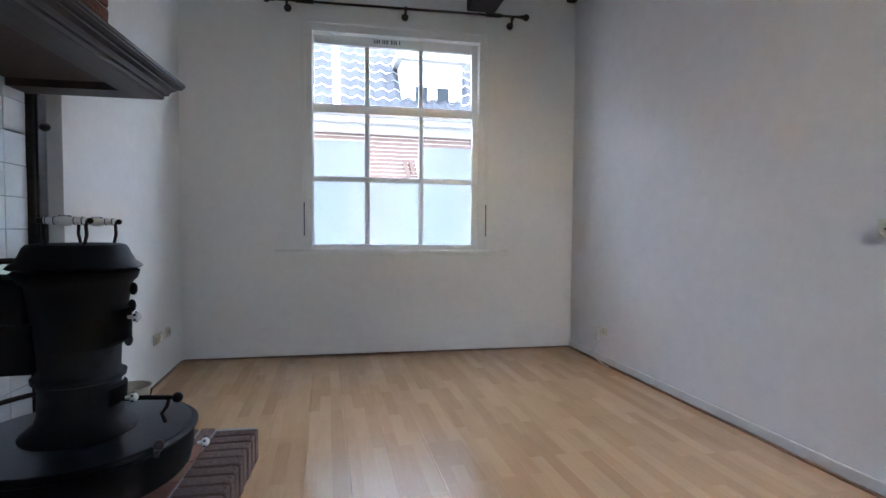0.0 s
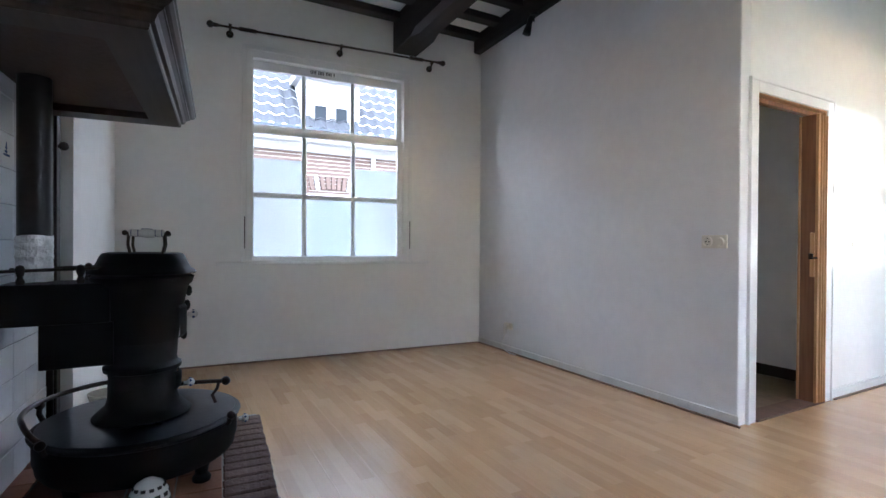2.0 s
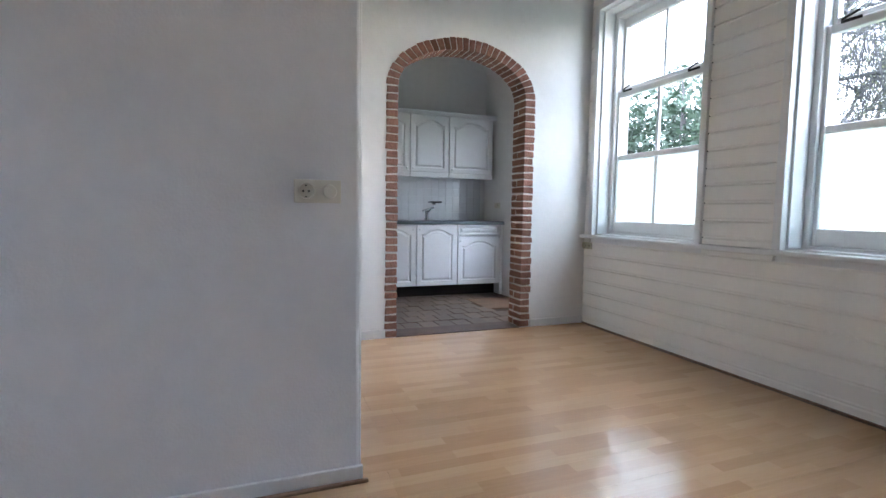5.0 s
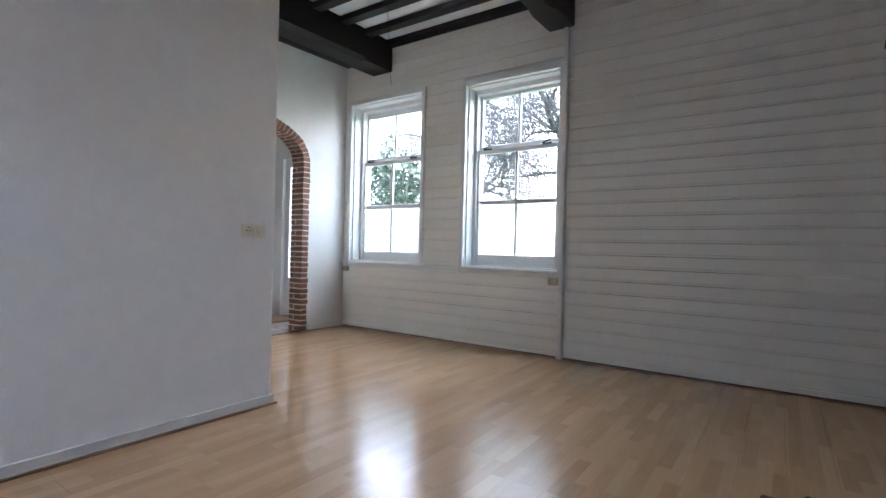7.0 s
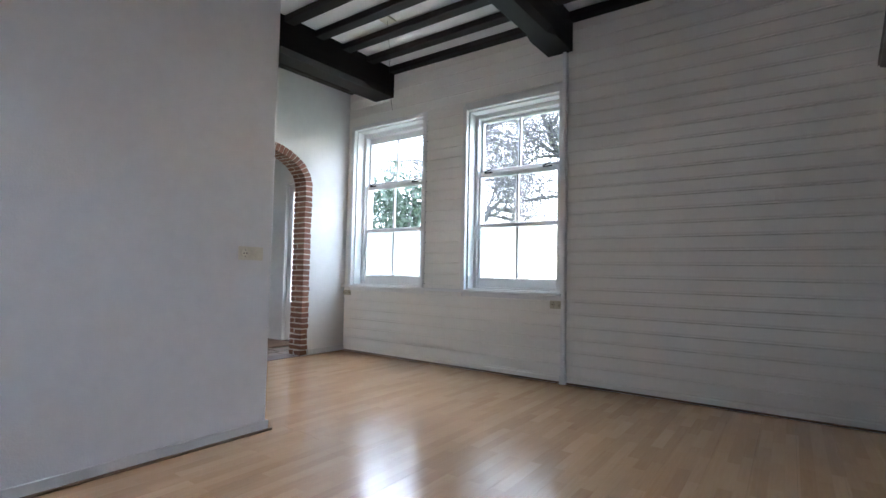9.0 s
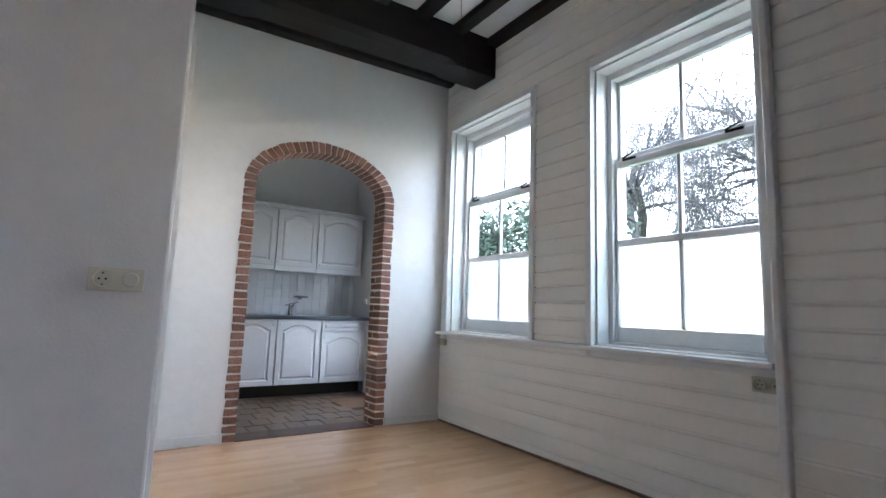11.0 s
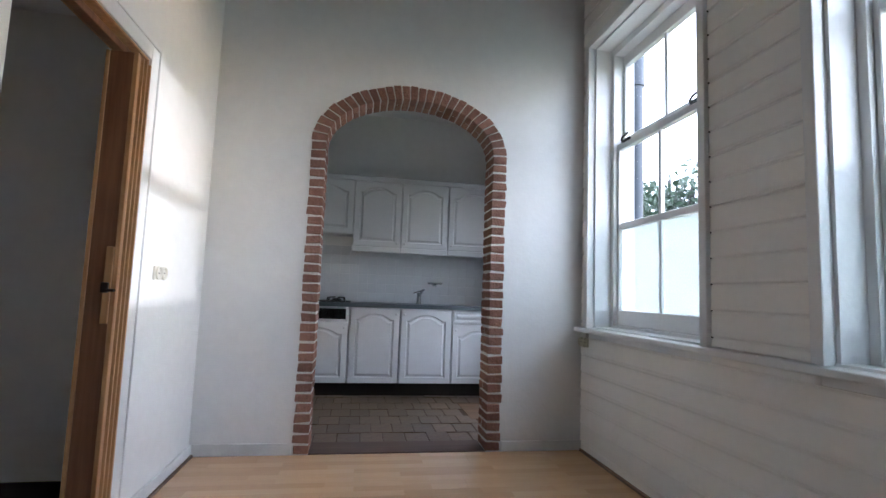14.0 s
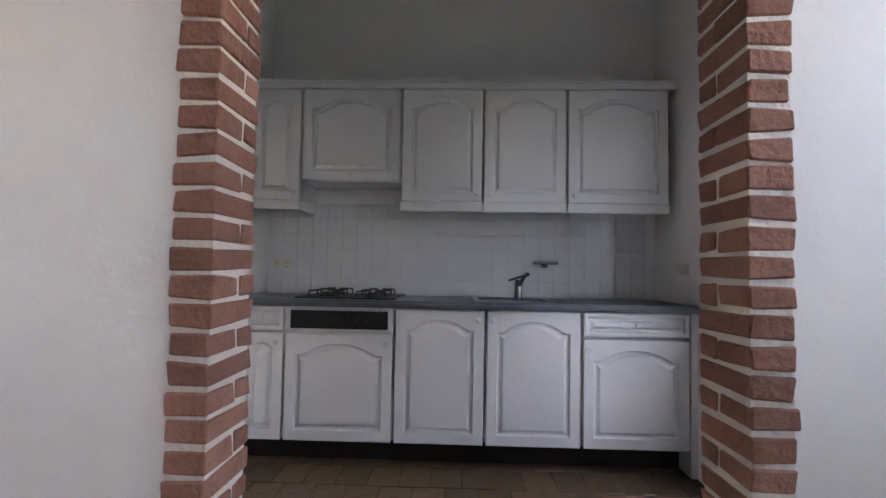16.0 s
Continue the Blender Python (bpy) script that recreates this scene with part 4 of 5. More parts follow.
for i in range(4):
    a = radians(45 + 90 * i)
    bm = bmesh.new()
    add_lathe(bm, [(0.020, 0.0), (0.032, 0.006), (0.034, 0.02), (0.022, 0.035), (0.026, 0.06), (0.04, 0.09)], (0.285 * math.cos(a), 0.285 * math.sin(a), 0.0), 16)
    part("foot", bm, IRON, stove, smooth=True)
bm = bmesh.new()
add_lathe(bm, [(0.168, B + 0.004), (0.172, B + 0.015), (0.150, B + 0.035), (0.128, B + 0.055), (0.120, B + 0.085), (0.118, B + 0.165), (0.122, B + 0.185), (0.134, B + 0.190), (0.136, B + 0.205), (0.124, B + 0.212), (0.118, B + 0.225),
               (0.122, B + 0.300), (0.110, B + 0.301)], seg=64)
part("lower_column", bm, IRONASH, stove, "ash-dusted grey lower column", smooth=True)
bm = bmesh.new()
add_lathe(bm, [(0.112, B + 0.298), (0.123, B + 0.3005), (0.134, B + 0.39), (0.150, B + 0.475), (0.158, B + 0.515), (0.172, B + 0.528), (0.178, B + 0.545), (0.180, B + 0.555), (0.168, B + 0.562), (0.12, B + 0.564)], seg=64)
part("column", bm, IRON, stove, smooth=True)
bm = bmesh.new()
add_lathe(bm, [(0.150, B + 0.566), (0.184, B + 0.567), (0.190, B + 0.571), (0.180, B + 0.582), (0.168, B + 0.590), (0.156, B + 0.612), (0.146, B + 0.636), (0.138, B + 0.646), (0.120, B + 0.650), (0.02, B + 0.651)], seg=64)
lid = part("lid", bm, IRON, stove, smooth=True)
for dx, dy in ((0.015, -0.112), (0.015, 0.112)):
    for s in (-1, 1):
        bm = bmesh.new()
        add_tube(bm, [(dx + s * 0.052, dy, B + 0.644), (dx + s * 0.060, dy, B + 0.68), (dx + s * 0.058, dy, B + 0.715), (dx + s * 0.062, dy, B + 0.725)], 0.0055, 8)
        add_ball(bm, (dx + s * 0.070, dy, B + 0.725), 0.010)
        part("handle_post", bm, BRASSDARK, lid, smooth=True)
    bm = bmesh.new()
    add_lathe(bm, [(0.006, -0.058), (0.012, -0.056), (0.013, -0.03), (0.010, -0.026), (0.016, -0.012), (0.017, 0.0), (0.016, 0.012), (0.010, 0.026), (0.013, 0.03), (0.012, 0.056), (0.006, 0.058)], (dx, dy, B + 0.725), 20, Matrix.Rotation(radians(90), 3, "Y"))
    part("grip", bm, PORCELAIN, lid, "white and blue porcelain grip", smooth=True)
    for s in (-0.050, -0.028, 0.028, 0.050):
        bm = bmesh.new()
        r = 0.0134 if abs(s) > 0.02 else 0.0176
        add_lathe(bm, [(r - 0.0002, -0.0012), (r, 0.0), (r - 0.0002, 0.0012)], (dx + s, dy, B + 0.725), 16, Matrix.Rotation(radians(90), 3, "Y"))
        part("grip_ring", bm, DELFTBLUE, lid, "blue painted ring", smooth=True)
    for s in (-0.012, 0.0, 0.012):
        bm = bmesh.new()
        add_ball(bm, (dx + s, dy, B + 0.7395 - abs(s) * 0.05), 0.0055, (1.3, 1.4, 0.6), 8, 6)
        part("grip_flower", bm, DELFTBLUE, lid, "blue painted flower", smooth=True)


def porcelain_knob(p, ax, r=0.018):
    bm = bmesh.new()
    q = Vector(ax).to_track_quat("Z", "Y").to_matrix()
    add_lathe(bm, [(0.006, 0.0), (0.007, 0.012), (r * 0.8, 0.016), (r, 0.024), (r * 0.9, 0.034), (r * 0.4, 0.040), (0.002, 0.041)], p, 18, q)
    kb = part("knob", bm, PORCELAIN, stove, "white porcelain knob with blue spots", smooth=True)
    bm = bmesh.new()
    for i in range(5):
        a = 2 * math.pi * i / 5
        add_ball(bm, Vector(p) + q @ Vector((r * 0.93 * math.cos(a), r * 0.93 * math.sin(a), 0.025)), 0.0048, u=8, v=6)
    part("knob_spots", bm, DELFTBLUE, kb, "blue painted spots", smooth=True)


# filling door and ash door with their knobs, facing the room
for zz, hh, rr in ((B + 0.375, 0.13, 0.142), (B + 0.135, 0.075, 0.124)):
    bm = bmesh.new()
    cols = 9
    vs = []
    for i in range(cols):
        a = radians(-30 + 60 * i / (cols - 1) - 3)
        for z2, k in ((zz - hh / 2, 0.0), (zz - hh / 2 + 0.012, 0.010), (zz + hh / 2 - 0.012, 0.012), (zz + hh / 2, 0.002)):
            vs.append(bm.verts.new(((rr + k) * math.cos(a), (rr + k) * math.sin(a), z2)))
    for i in range(cols - 1):
        for j in range(3):
            bm.faces.new((vs[i * 4 + j], vs[i * 4 + 4 + j], vs[i * 4 + 5 + j], vs[i * 4 + j + 1]))
    bmesh.ops.solidify(bm, geom=bm.faces[:], thickness=0.012)
    part("stove_door", bm, IRON, stove, smooth=True)
porcelain_knob((0.152, -0.012, B + 0.395), (1, 0, 0), 0.016)
porcelain_knob((0.142, -0.018, B + 0.115), (1, 0, 0), 0.016)
porcelain_knob((0.358, 0.03, B - 0.085), (1, 0.1, 0), 0.017)
for dz in (0.31, 0.43, 0.49):
    bm = bmesh.new()
    add_ball(bm, (0.142 + 0.1 * (dz - 0.31), 0.02, B + dz), 0.012, (1.1, 1.5, 1.9), 10, 7)
    part("door_hinge", bm, IRON, stove, smooth=True)
# shaker bar and foot rail
bm = bmesh.new()
add_tube(bm, [(0.12, 0.0, B + 0.108), (0.20, 0.0, B + 0.106), (0.285, 0.0, B + 0.100)], 0.0085, 10)
add_ball(bm, (0.302, 0.0, B + 0.099), 0.019)
add_tube(bm, [(0.275, 0.0, B + 0.100), (0.268, 0.0, B + 0.07), (0.25, 0.0, B + 0.045), (0.262, 0.0, B + 0.012)], 0.007, 8)
part("shaker_bar", bm, BRASSDARK, stove, "dark metal bar with a ball end", smooth=True)
bm = bmesh.new()
add_tube(bm, [(0.372 * math.cos(radians(a)), 0.372 * math.sin(radians(a)), B + 0.065 - 0.045 * max(0, (a - 200) / 24)) for a in range(100, 224, 4)], 0.0095, 10)
part("foot_rail", bm, BRASSDARK, stove, "curved dark metal foot rail", smooth=True)
for a in (104, 160, 222, 325):
    c, s = math.cos(radians(a)), math.sin(radians(a))
    bm = bmesh.new()
    add_tube(bm, [(0.372 * c, 0.372 * s, B + 0.05 - (0.035 if a > 200 else 0)), (0.375 * c, 0.375 * s, B + 0.02), (0.356 * c, 0.356 * s, B - 0.02)], 0.010, 8)
    add_ball(bm, (0.372 * c, 0.372 * s, B + 0.052 - (0.035 if a > 200 else 0)), 0.017)
    part("rail_bracket", bm, BRASSDARK, stove, smooth=True)
# oven box towards the wall, with its own gallery rail
part("oven_box", boxes((-0.425, -0.10, -0.125, 0.105, 0.62, 0.765), bevel=0.006), IRON, stove)
part("oven_case", boxes((-0.31, -0.09, -0.11, 0.09, 0.46, 0.62), bevel=0.006), IRON, stove)
for yy in (-0.10, 0.08):
    bm = bmesh.new()
    add_tube(bm, [(-0.44, yy, 0.81), (-0.13, yy, 0.82)], 0.006, 8)
    add_ball(bm, (-0.443, yy, 0.81), 0.010)
    part("gallery_rail", bm, BRASSDARK, stove, smooth=True)
for xx in (-0.36, -0.19):
    for yy in (-0.10, 0.08):
        bm = bmesh.new()
        add_lathe(bm, [(0.012, 0.765), (0.014, 0.775), (0.008, 0.79), (0.013, 0.805), (0.016, 0.817), (0.010, 0.83), (0.002, 0.834)], (xx, yy, 0), 14)
        part("gallery_post", bm, BRASSDARK, stove, smooth=True)
bm = bmesh.new()
add_lathe(bm, [(0.052, 0.76), (0.052, 1.66)], (-0.345, 0.02, 0), 32)
pipe = part("flue_pipe", bm, PIPE, stove, "black flue pipe", smooth=True)
bm = bmesh.new()
random.seed(3)
prof = [(0.054 + random.uniform(0, 0.003), 0.768 + i * 0.013) for i in range(14)]
add_lathe(bm, prof, (-0.345, 0.02, 0), 36)
for v in bm.verts:
    v.co += Vector((random.uniform(-0.0016, 0.0016), random.uniform(-0.0016, 0.0016), random.uniform(-0.003, 0.003)))
part("foil_wrap", bm, FOIL, stove, "crumpled aluminium foil round the pipe joint")

# pierced egg-shaped tealight holder on the hearth
egg = thing("tealight_holder", HEARTH @ pose(0.50, -0.225, HZ), "white pierced egg-shaped ceramic tealight holder", "tealight holder")
bm = bmesh.new()
EP = [(0.030, 0.0), (0.045, 0.012), (0.060, 0.04), (0.063, 0.065), (0.056, 0.095), (0.038, 0.12), (0.018, 0.132), (0.003, 0.135)]
add_lathe(bm, EP, seg=32)
part("shell", bm, PORCELAIN, egg, smooth=True)
for j, zz in enumerate((0.035, 0.06, 0.085, 0.107)):
    r = float(np.interp(zz, [p[1] for p in EP], [p[0] for p in EP]))
    hw = 0.0085 * r / 0.06
    cut = mesh_of("opening", boxes((r - 0.004, r + 0.0012, -hw, hw, zz - 0.007, zz + 0.007)), HOLESHADE)
    for i in range(12):
        place("opening", cut, egg, pose(0, 0, 0, 0, 0, 30 * (i + 0.5 * (j % 2))))
# dark poker head lying by the tiles, and a cream tin behind the stove
bm = bmesh.new()
add_tube(bm, [(0.06, -0.30, HZ + 0.018), (0.14, -0.24, HZ + 0.018), (0.17, -0.17, HZ + 0.016)], 0.011, 8)
add_ball(bm, (0.065, -0.30, HZ + 0.022), 0.022)
solid("fire_poker", bm, IRON, "black iron tool lying on the hearth", "fire tool", smooth=True, at=HEARTH)
tin = thing("ash_bucket", pose(-0.285, 3.45, 0.0), "cream metal bucket standing beyond the hearth", "bucket")
bm = bmesh.new()
add_lathe(bm, [(0.07, 0.0), (0.075, 0.004), (0.095, 0.20), (0.101, 0.204), (0.101, 0.212), (0.094, 0.212), (0.074, 0.01), (0.01, 0.008)], seg=36)
part("body", bm, TIN, tin, smooth=True)
bm = bmesh.new()
add_tube(bm, [(0.098 * math.cos(a), 0.02 + 0.03 * math.sin(a), 0.19 - 0.09 * math.sin(a)) for a in [math.pi * i / 14 for i in range(15)]], 0.0028, 6)
part("bail_handle", bm, ENAMEL, tin, smooth=True)

# ---- kitchen ----
KX0, KX1, KN, KS, KZ = XA + ATH, 7.14, 1.86, -0.705, 3.0
kitchen_floor = solid("kitchen_floor", boxes((XA + 0.0, KX1 + 0.1, KS - 0.3, KN + 0.3, -0.12, -0.007)), GROUT, "grey grout bed of the kitchen floor", "floor", kind="structure")
solid("door_threshold", boxes((XA - 0.012, XA + ATH + 0.02, AY0, AY1, -0.012, 0.006), bevel=0.003), THRESH, "dark wooden threshold strip under the arch", "threshold", kind="structure")
solid("wall_kitchen_1", boxes((KX1, KX1 + 0.15, KS - 0.3, KN + 0.3, -0.1, KZ + 0.2)), PLASTER, "white kitchen wall behind the cabinets", "wall", kind="structure")
solid("wall_kitchen_2", boxes((KX0, KX1, KN, KN + 0.15, -0.1, KZ + 0.2)), PLASTER, "white kitchen side wall", "wall", kind="structure")
KD = (5.36, 6.26, -0.2, 2.30)
solid("wall_kitchen_3", wall_cut(KX0, KX1, -0.1, KZ + 0.2, KS - 0.15, KS, [KD]), PLASTER, "white kitchen wall with the garden door", "wall", kind="structure")
solid("kitchen_ceiling", boxes((KX0, KX1, KS, KN, KZ, KZ + 0.1)), CEIL, "white kitchen ceiling", "ceiling", kind="structure")
kd = thing("door_2", pose((KD[0] + KD[1]) / 2, KS - 0.06, 0), "white garden door with a glazed upper panel", "door", kind="structure")
hw = (KD[1] - KD[0]) / 2
part("door_frame", boxes((-hw, -hw + 0.05, -0.06, 0.07, 0, 2.30), (hw - 0.05, hw, -0.06, 0.07, 0, 2.30), (-hw + 0.05, hw - 0.05, -0.06, 0.07, 2.24, 2.30), bevel=0.004), PAINT, kd)
part("door_leaf", boxes((-hw + 0.05, -hw + 0.15, -0.02, 0.02, 0.01, 2.24), (hw - 0.15, hw - 0.05, -0.02, 0.02, 0.01, 2.24), (-hw + 0.15, hw - 0.15, -0.02, 0.02, 0.01, 0.55), (-hw + 0.15, hw - 0.15, -0.02, 0.02, 2.12, 2.24), bevel=0.004), PAINT, kd)
p = part("pane", boxes((-hw + 0.146, hw - 0.146, -0.003, 0.003, 0.546, 2.124)), GLASS, kd, "clear glass pane")
p.visible_shadow = False

# fronts with an arched raised panel; x across, y towards the viewer, z up
def front(bm, w, h, arched=True, margin=0.058, t=0.018):
    """A routed foil door: flat rim, sunk moulding, raised field with an arched head."""
    n = 14

    def loop(inset, rise, depth):
        x0, x1, z0, z1 = -w / 2 + inset, w / 2 - inset, inset, h - inset
        pts = [(x0, depth, z0), (x1, depth, z0)]
        for i in range(n + 1):
            s = i / n
            x = x1 + (x0 - x1) * s
            k = min(1.0, abs(2 * s - 1) / 0.84)
            dz = -rise * k ** 2.2 if arched else 0.0
            pts.append((x, depth, z1 + dz))
        return [bm.verts.new(p) for p in pts]

    rise = min(0.062, 0.12 * w) if arched else 0.0
    out = loop(0.0, 0.0, t - 0.004)
    a = loop(0.004, 0.0, t)
    ls = [out, a, loop(margin - 0.004, rise, t), loop(margin, rise, t - 0.005), loop(margin + 0.004, rise, t - 0.015), loop(margin + 0.015, rise, t - 0.015), loop(margin + 0.030, rise, t - 0.002)]
    for u, v in zip(ls, ls[1:]):
        m = len(u)
        for i in range(m):
            bm.faces.new((u[i], u[(i + 1) % m], v[(i + 1) % m], v[i]))
    bm.faces.new(ls[-1])
    back = [bm.verts.new((v.co.x, 0.0, v.co.z)) for v in out]
    m = len(out)
    for i in range(m):
        bm.faces.new((out[i], back[i], back[(i + 1) % m], out[(i + 1) % m]))
    bm.faces.new(back[::-1])
    return bm


def cab_knob(parent, x, z, y=0.018):
    bm = bmesh.new()
    add_lathe(bm, [(0.007, 0.0), (0.006, 0.010), (0.011, 0.014), (0.0145, 0.020), (0.012, 0.027), (0.004, 0.030)], (x, y, z), 18, Matrix.Rotation(radians(-90), 3, "X"))
    part("knob", bm, CABPAINT, parent, "white round knob", smooth=True)


def door(parent, name, w, h, x, z, knob, arched=True, margin=0.058, y=0.0):
    d = part(name, front(bmesh.new(), w, h, arched, margin), CABPAINT, parent, at=pose(x, y, z))
    if knob:
        cab_knob(d, knob[0], knob[1])
    return d


BX = 6.585   # face of the base carcasses
BASE = lambda y: pose(BX, y, 0.0, 0, 0, 90)
LO, HI = 0.142, 0.862


def base_unit(y0, y1, kind, knob_side, label):
    w = y0 - y1
    ob = thing("base_cabinet", BASE((y0 + y1) / 2), label, "cabinet", "kitchen base cabinets")
    part("body", boxes((-w / 2 + 0.002, w / 2 - 0.002, -0.50, -0.035, LO - 0.005, 0.868)), CABPAINT, ob)
    fw = w - 0.012
    if kind == "door":
        door(ob, "door", fw, HI - LO, 0, LO, (-knob_side * (fw / 2 - 0.032), HI - LO - 0.05))
    else:
        if kind == "drawer":
            door(ob, "drawer_front", fw, 0.125, 0, HI - 0.125, (0.0, 0.0625), False, 0.024)
        door(ob, "door", fw, 0.578, 0, LO, (-knob_side * (fw / 2 - 0.032), 0.528))
    return ob


# the units run from the north wall to the south wall; seen from the room x grows towards the south
base_unit(1.775, 1.528, "drawer", 1, "narrow white base cabinet with a drawer")
oven = base_unit(1.525, 0.925, "oven", 1, "white base cabinet with a built-in oven panel above its door")
part("panel_frame", boxes((-0.296, 0.296, 0.0, 0.016, HI - 0.128, HI - 0.002), bevel=0.004), CABPAINT, oven)
pan = part("control_panel", boxes((-0.268, 0.268, 0.016, 0.021, HI - 0.115, HI - 0.016), bevel=0.003), BLACKGLASS, oven, "black oven control panel")
for i in range(4):
    bm = bmesh.new()
    add_cyl(bm, (-0.02 - i * 0.062, 0.021, HI - 0.062), (-0.02 - i * 0.062, 0.042, HI - 0.062), 0.016, 0.013, 20)
    part("control_knob", bm, BLACKGLASS, pan, "small black control knob", smooth=True)
base_unit(0.921, 0.428, "door", 1, "white base cabinet with an arched panel door")
base_unit(0.424, -0.090, "door", -1, "white base cabinet with an arched panel door")
base_unit(-0.094, -0.665, "drawer", -1, "wide white base cabinet with a drawer above its door")
solid("filler_panel", boxes((BX - 0.012, BX + 0.50, KS + 0.002, -0.668, 0.0, 0.866)), CABPAINT, "white filler panel beside the base cabinets", "panel")
solid("plinth", boxes((BX + 0.13, BX + 0.15, -0.665, KN - 0.002, -0.014, LO - 0.006)), PLINTH, "dark recessed plinth under the base cabinets", "plinth", kind="structure")
worktop = thing("worktop", pose(6.85, 0.55, 0.868), "long blue-grey laminate worktop", "worktop")
SK = (6.62, 7.02, 0.05, 0.47)
bm = boxes((6.535, SK[0], KS + 0.002, KN - 0.002, 0.868, 0.908), (SK[1], KX1 - 0.002, KS + 0.002, KN - 0.002, 0.868, 0.908), (SK[0], SK[1], KS + 0.002, SK[2], 0.868, 0.908), (SK[0], SK[1], SK[3], KN - 0.002, 0.868, 0.908))
bmesh.ops.bevel(bm, geom=[e for e in bm.edges if all(abs(v.co.x - 6.535) < 1e-4 for v in e.verts) and abs(e.verts[0].co.z - e.verts[1].co.z) < 1e-4], offset=0.014, segments=4, affect="EDGES")
bm.transform(pose(6.85, 0.55, 0.868).inverted())
part("slab", bm, WORKTOP, worktop, smooth=True)
sink = thing("sink", pose(6.82, 0.26, 0.908), "brushed steel sink let into the worktop", "sink")
bm = boxes((-0.215, -0.185, -0.225, 0.225, 0.0, 0.004), (0.185, 0.215, -0.225, 0.225, 0.0, 0.004), (-0.185, 0.185, -0.225, -0.195, 0.0, 0.004), (-0.185, 0.185, 0.195, 0.225, 0.0, 0.004), bevel=0.0015)
part("rim", bm, STEEL, sink, smooth=True)
bm = boxes((-0.188, 0.188, -0.198, 0.198, -0.15, 0.002), bevel=0.02, seg=3)
bmesh.ops.delete(bm, geom=[f for f in bm.faces if f.calc_center_median().z > -0.012], context="FACES")
bmesh.ops.solidify(bm, geom=bm.faces[:], thickness=0.002)
part("bowl", bm, STEEL, sink, smooth=True)
tap = thing("mixer_tap", pose(6.80, 0.225, 0.912), "chrome single-lever mixer tap", "tap")
bm = bmesh.new()
add_lathe(bm, [(0.028, 0.0), (0.028, 0.006), (0.022, 0.012), (0.021, 0.10), (0.018, 0.115), (0.004, 0.118)], seg=24)
part("tap_body", bm, CHROME, tap, smooth=True)
bm = bmesh.new()
add_tube(bm, [(0, 0, 0.075), (-0.04, -0.012, 0.105), (-0.10, -0.025, 0.145), (-0.15, -0.035, 0.150)], 0.0115, 12)
part("spout", bm, CHROME, tap, smooth=True)
bm = boxes((-0.012, 0.012, -0.075, 0.02, 0.118, 0.130), bevel=0.005)
bm.transform(Matrix.Rotation(radians(-18), 4, "X"))
part("lever", bm, CHROME, tap, smooth=True)
dish = thing("soap_dish", pose(KX1 - 0.010, 0.02, 1.125, 0, 0, 90), "small chrome soap dish on the tiled wall", "soap dish")
bm = boxes((-0.075, 0.075, 0.0, 0.10, 0.0, 0.006), (-0.075, 0.075, 0.094, 0.10, 0.006, 0.022), (-0.075, -0.069, 0.0, 0.094, 0.006, 0.022), (0.069, 0.075, 0.0, 0.094, 0.006, 0.022), bevel=0.002)
part("tray", bm, CHROME, dish)
part("bracket", boxes((-0.02, 0.02, -0.002, 0.03, -0.02, 0.0), bevel=0.003), CHROME, dish)
# gas hob
hob = thing("gas_hob", pose(6.83, 1.20, 0.909), "black gas hob with four burners", "hob")
part("hob_plate", boxes((-0.25, 0.25, -0.28, 0.28, 0.0, 0.010), bevel=0.004), ENAMEL, hob)
for sx in (-0.12, 0.12):
    for sy in (-0.135, 0.135):
        bm = bmesh.new()
        add_lathe(bm, [(0.052, 0.010), (0.050, 0.020), (0.036, 0.022), (0.036, 0.030), (0.030, 0.034), (0.004, 0.035)], (sx, sy, 0), 24)
        part("burner", bm, ENAMEL, hob, smooth=True)
        bm = bmesh.new()
        for i in range(4):
            a = math.pi / 2 * i + math.pi / 4
            c, s = math.cos(a), math.sin(a)
            add_tube(bm, [(sx + 0.115 * c, sy + 0.115 * s, 0.008), (sx + 0.112 * c, sy + 0.112 * s, 0.042), (sx + 0.025 * c, sy + 0.025 * s, 0.045)], 0.005, 6)
        part("pan_support", bm, ENAMEL, hob, smooth=True)

# wall cabinets
UX = 6.83
UP = lambda y: pose(UX, y, 0.0, 0, 0, 90)
UL, UH = 1.487, 2.172


def wall_unit(y0, y1, z0, knob, label):
    w = y0 - y1
    ob = thing("wall_cabinet", UP((y0 + y1) / 2), label, "cabinet", "kitchen wall cabinets")
    part("body", boxes((-w / 2 + 0.001, w / 2 - 0.001, -(KX1 - UX) + 0.003, -0.035, z0, UH)), CABPAINT, ob)
    door(ob, "door", w - 0.011, UH - z0 - 0.004, 0, z0 + 0.002, knob)
    return ob


u = wall_unit(1.856, 1.545, UL, (-0.118, 0.045), "narrow white wall cabinet with an arched panel door")
part("light_rail", boxes((-0.155, 0.155, -0.03, 0.024, UL - 0.055, UL - 0.001), (-0.155, -0.13, -0.30, -0.03, UL - 0.055, UL - 0.001), bevel=0.006), CABPAINT, u)
wall_unit(1.542, 0.937, 1.612, (0.0, 0.033), "white flap-front cabinet above the hob")
u = wall_unit(0.934, 0.442, UL, (-0.21, 0.045), "white wall cabinet with an arched panel door")
part("light_rail", boxes((-0.246, 0.246, -0.03, 0.024, UL - 0.055, UL - 0.001), bevel=0.006), CABPAINT, u)
u = wall_unit(0.439, -0.058, UL, (0.21, 0.045), "white wall cabinet with an arched panel door")
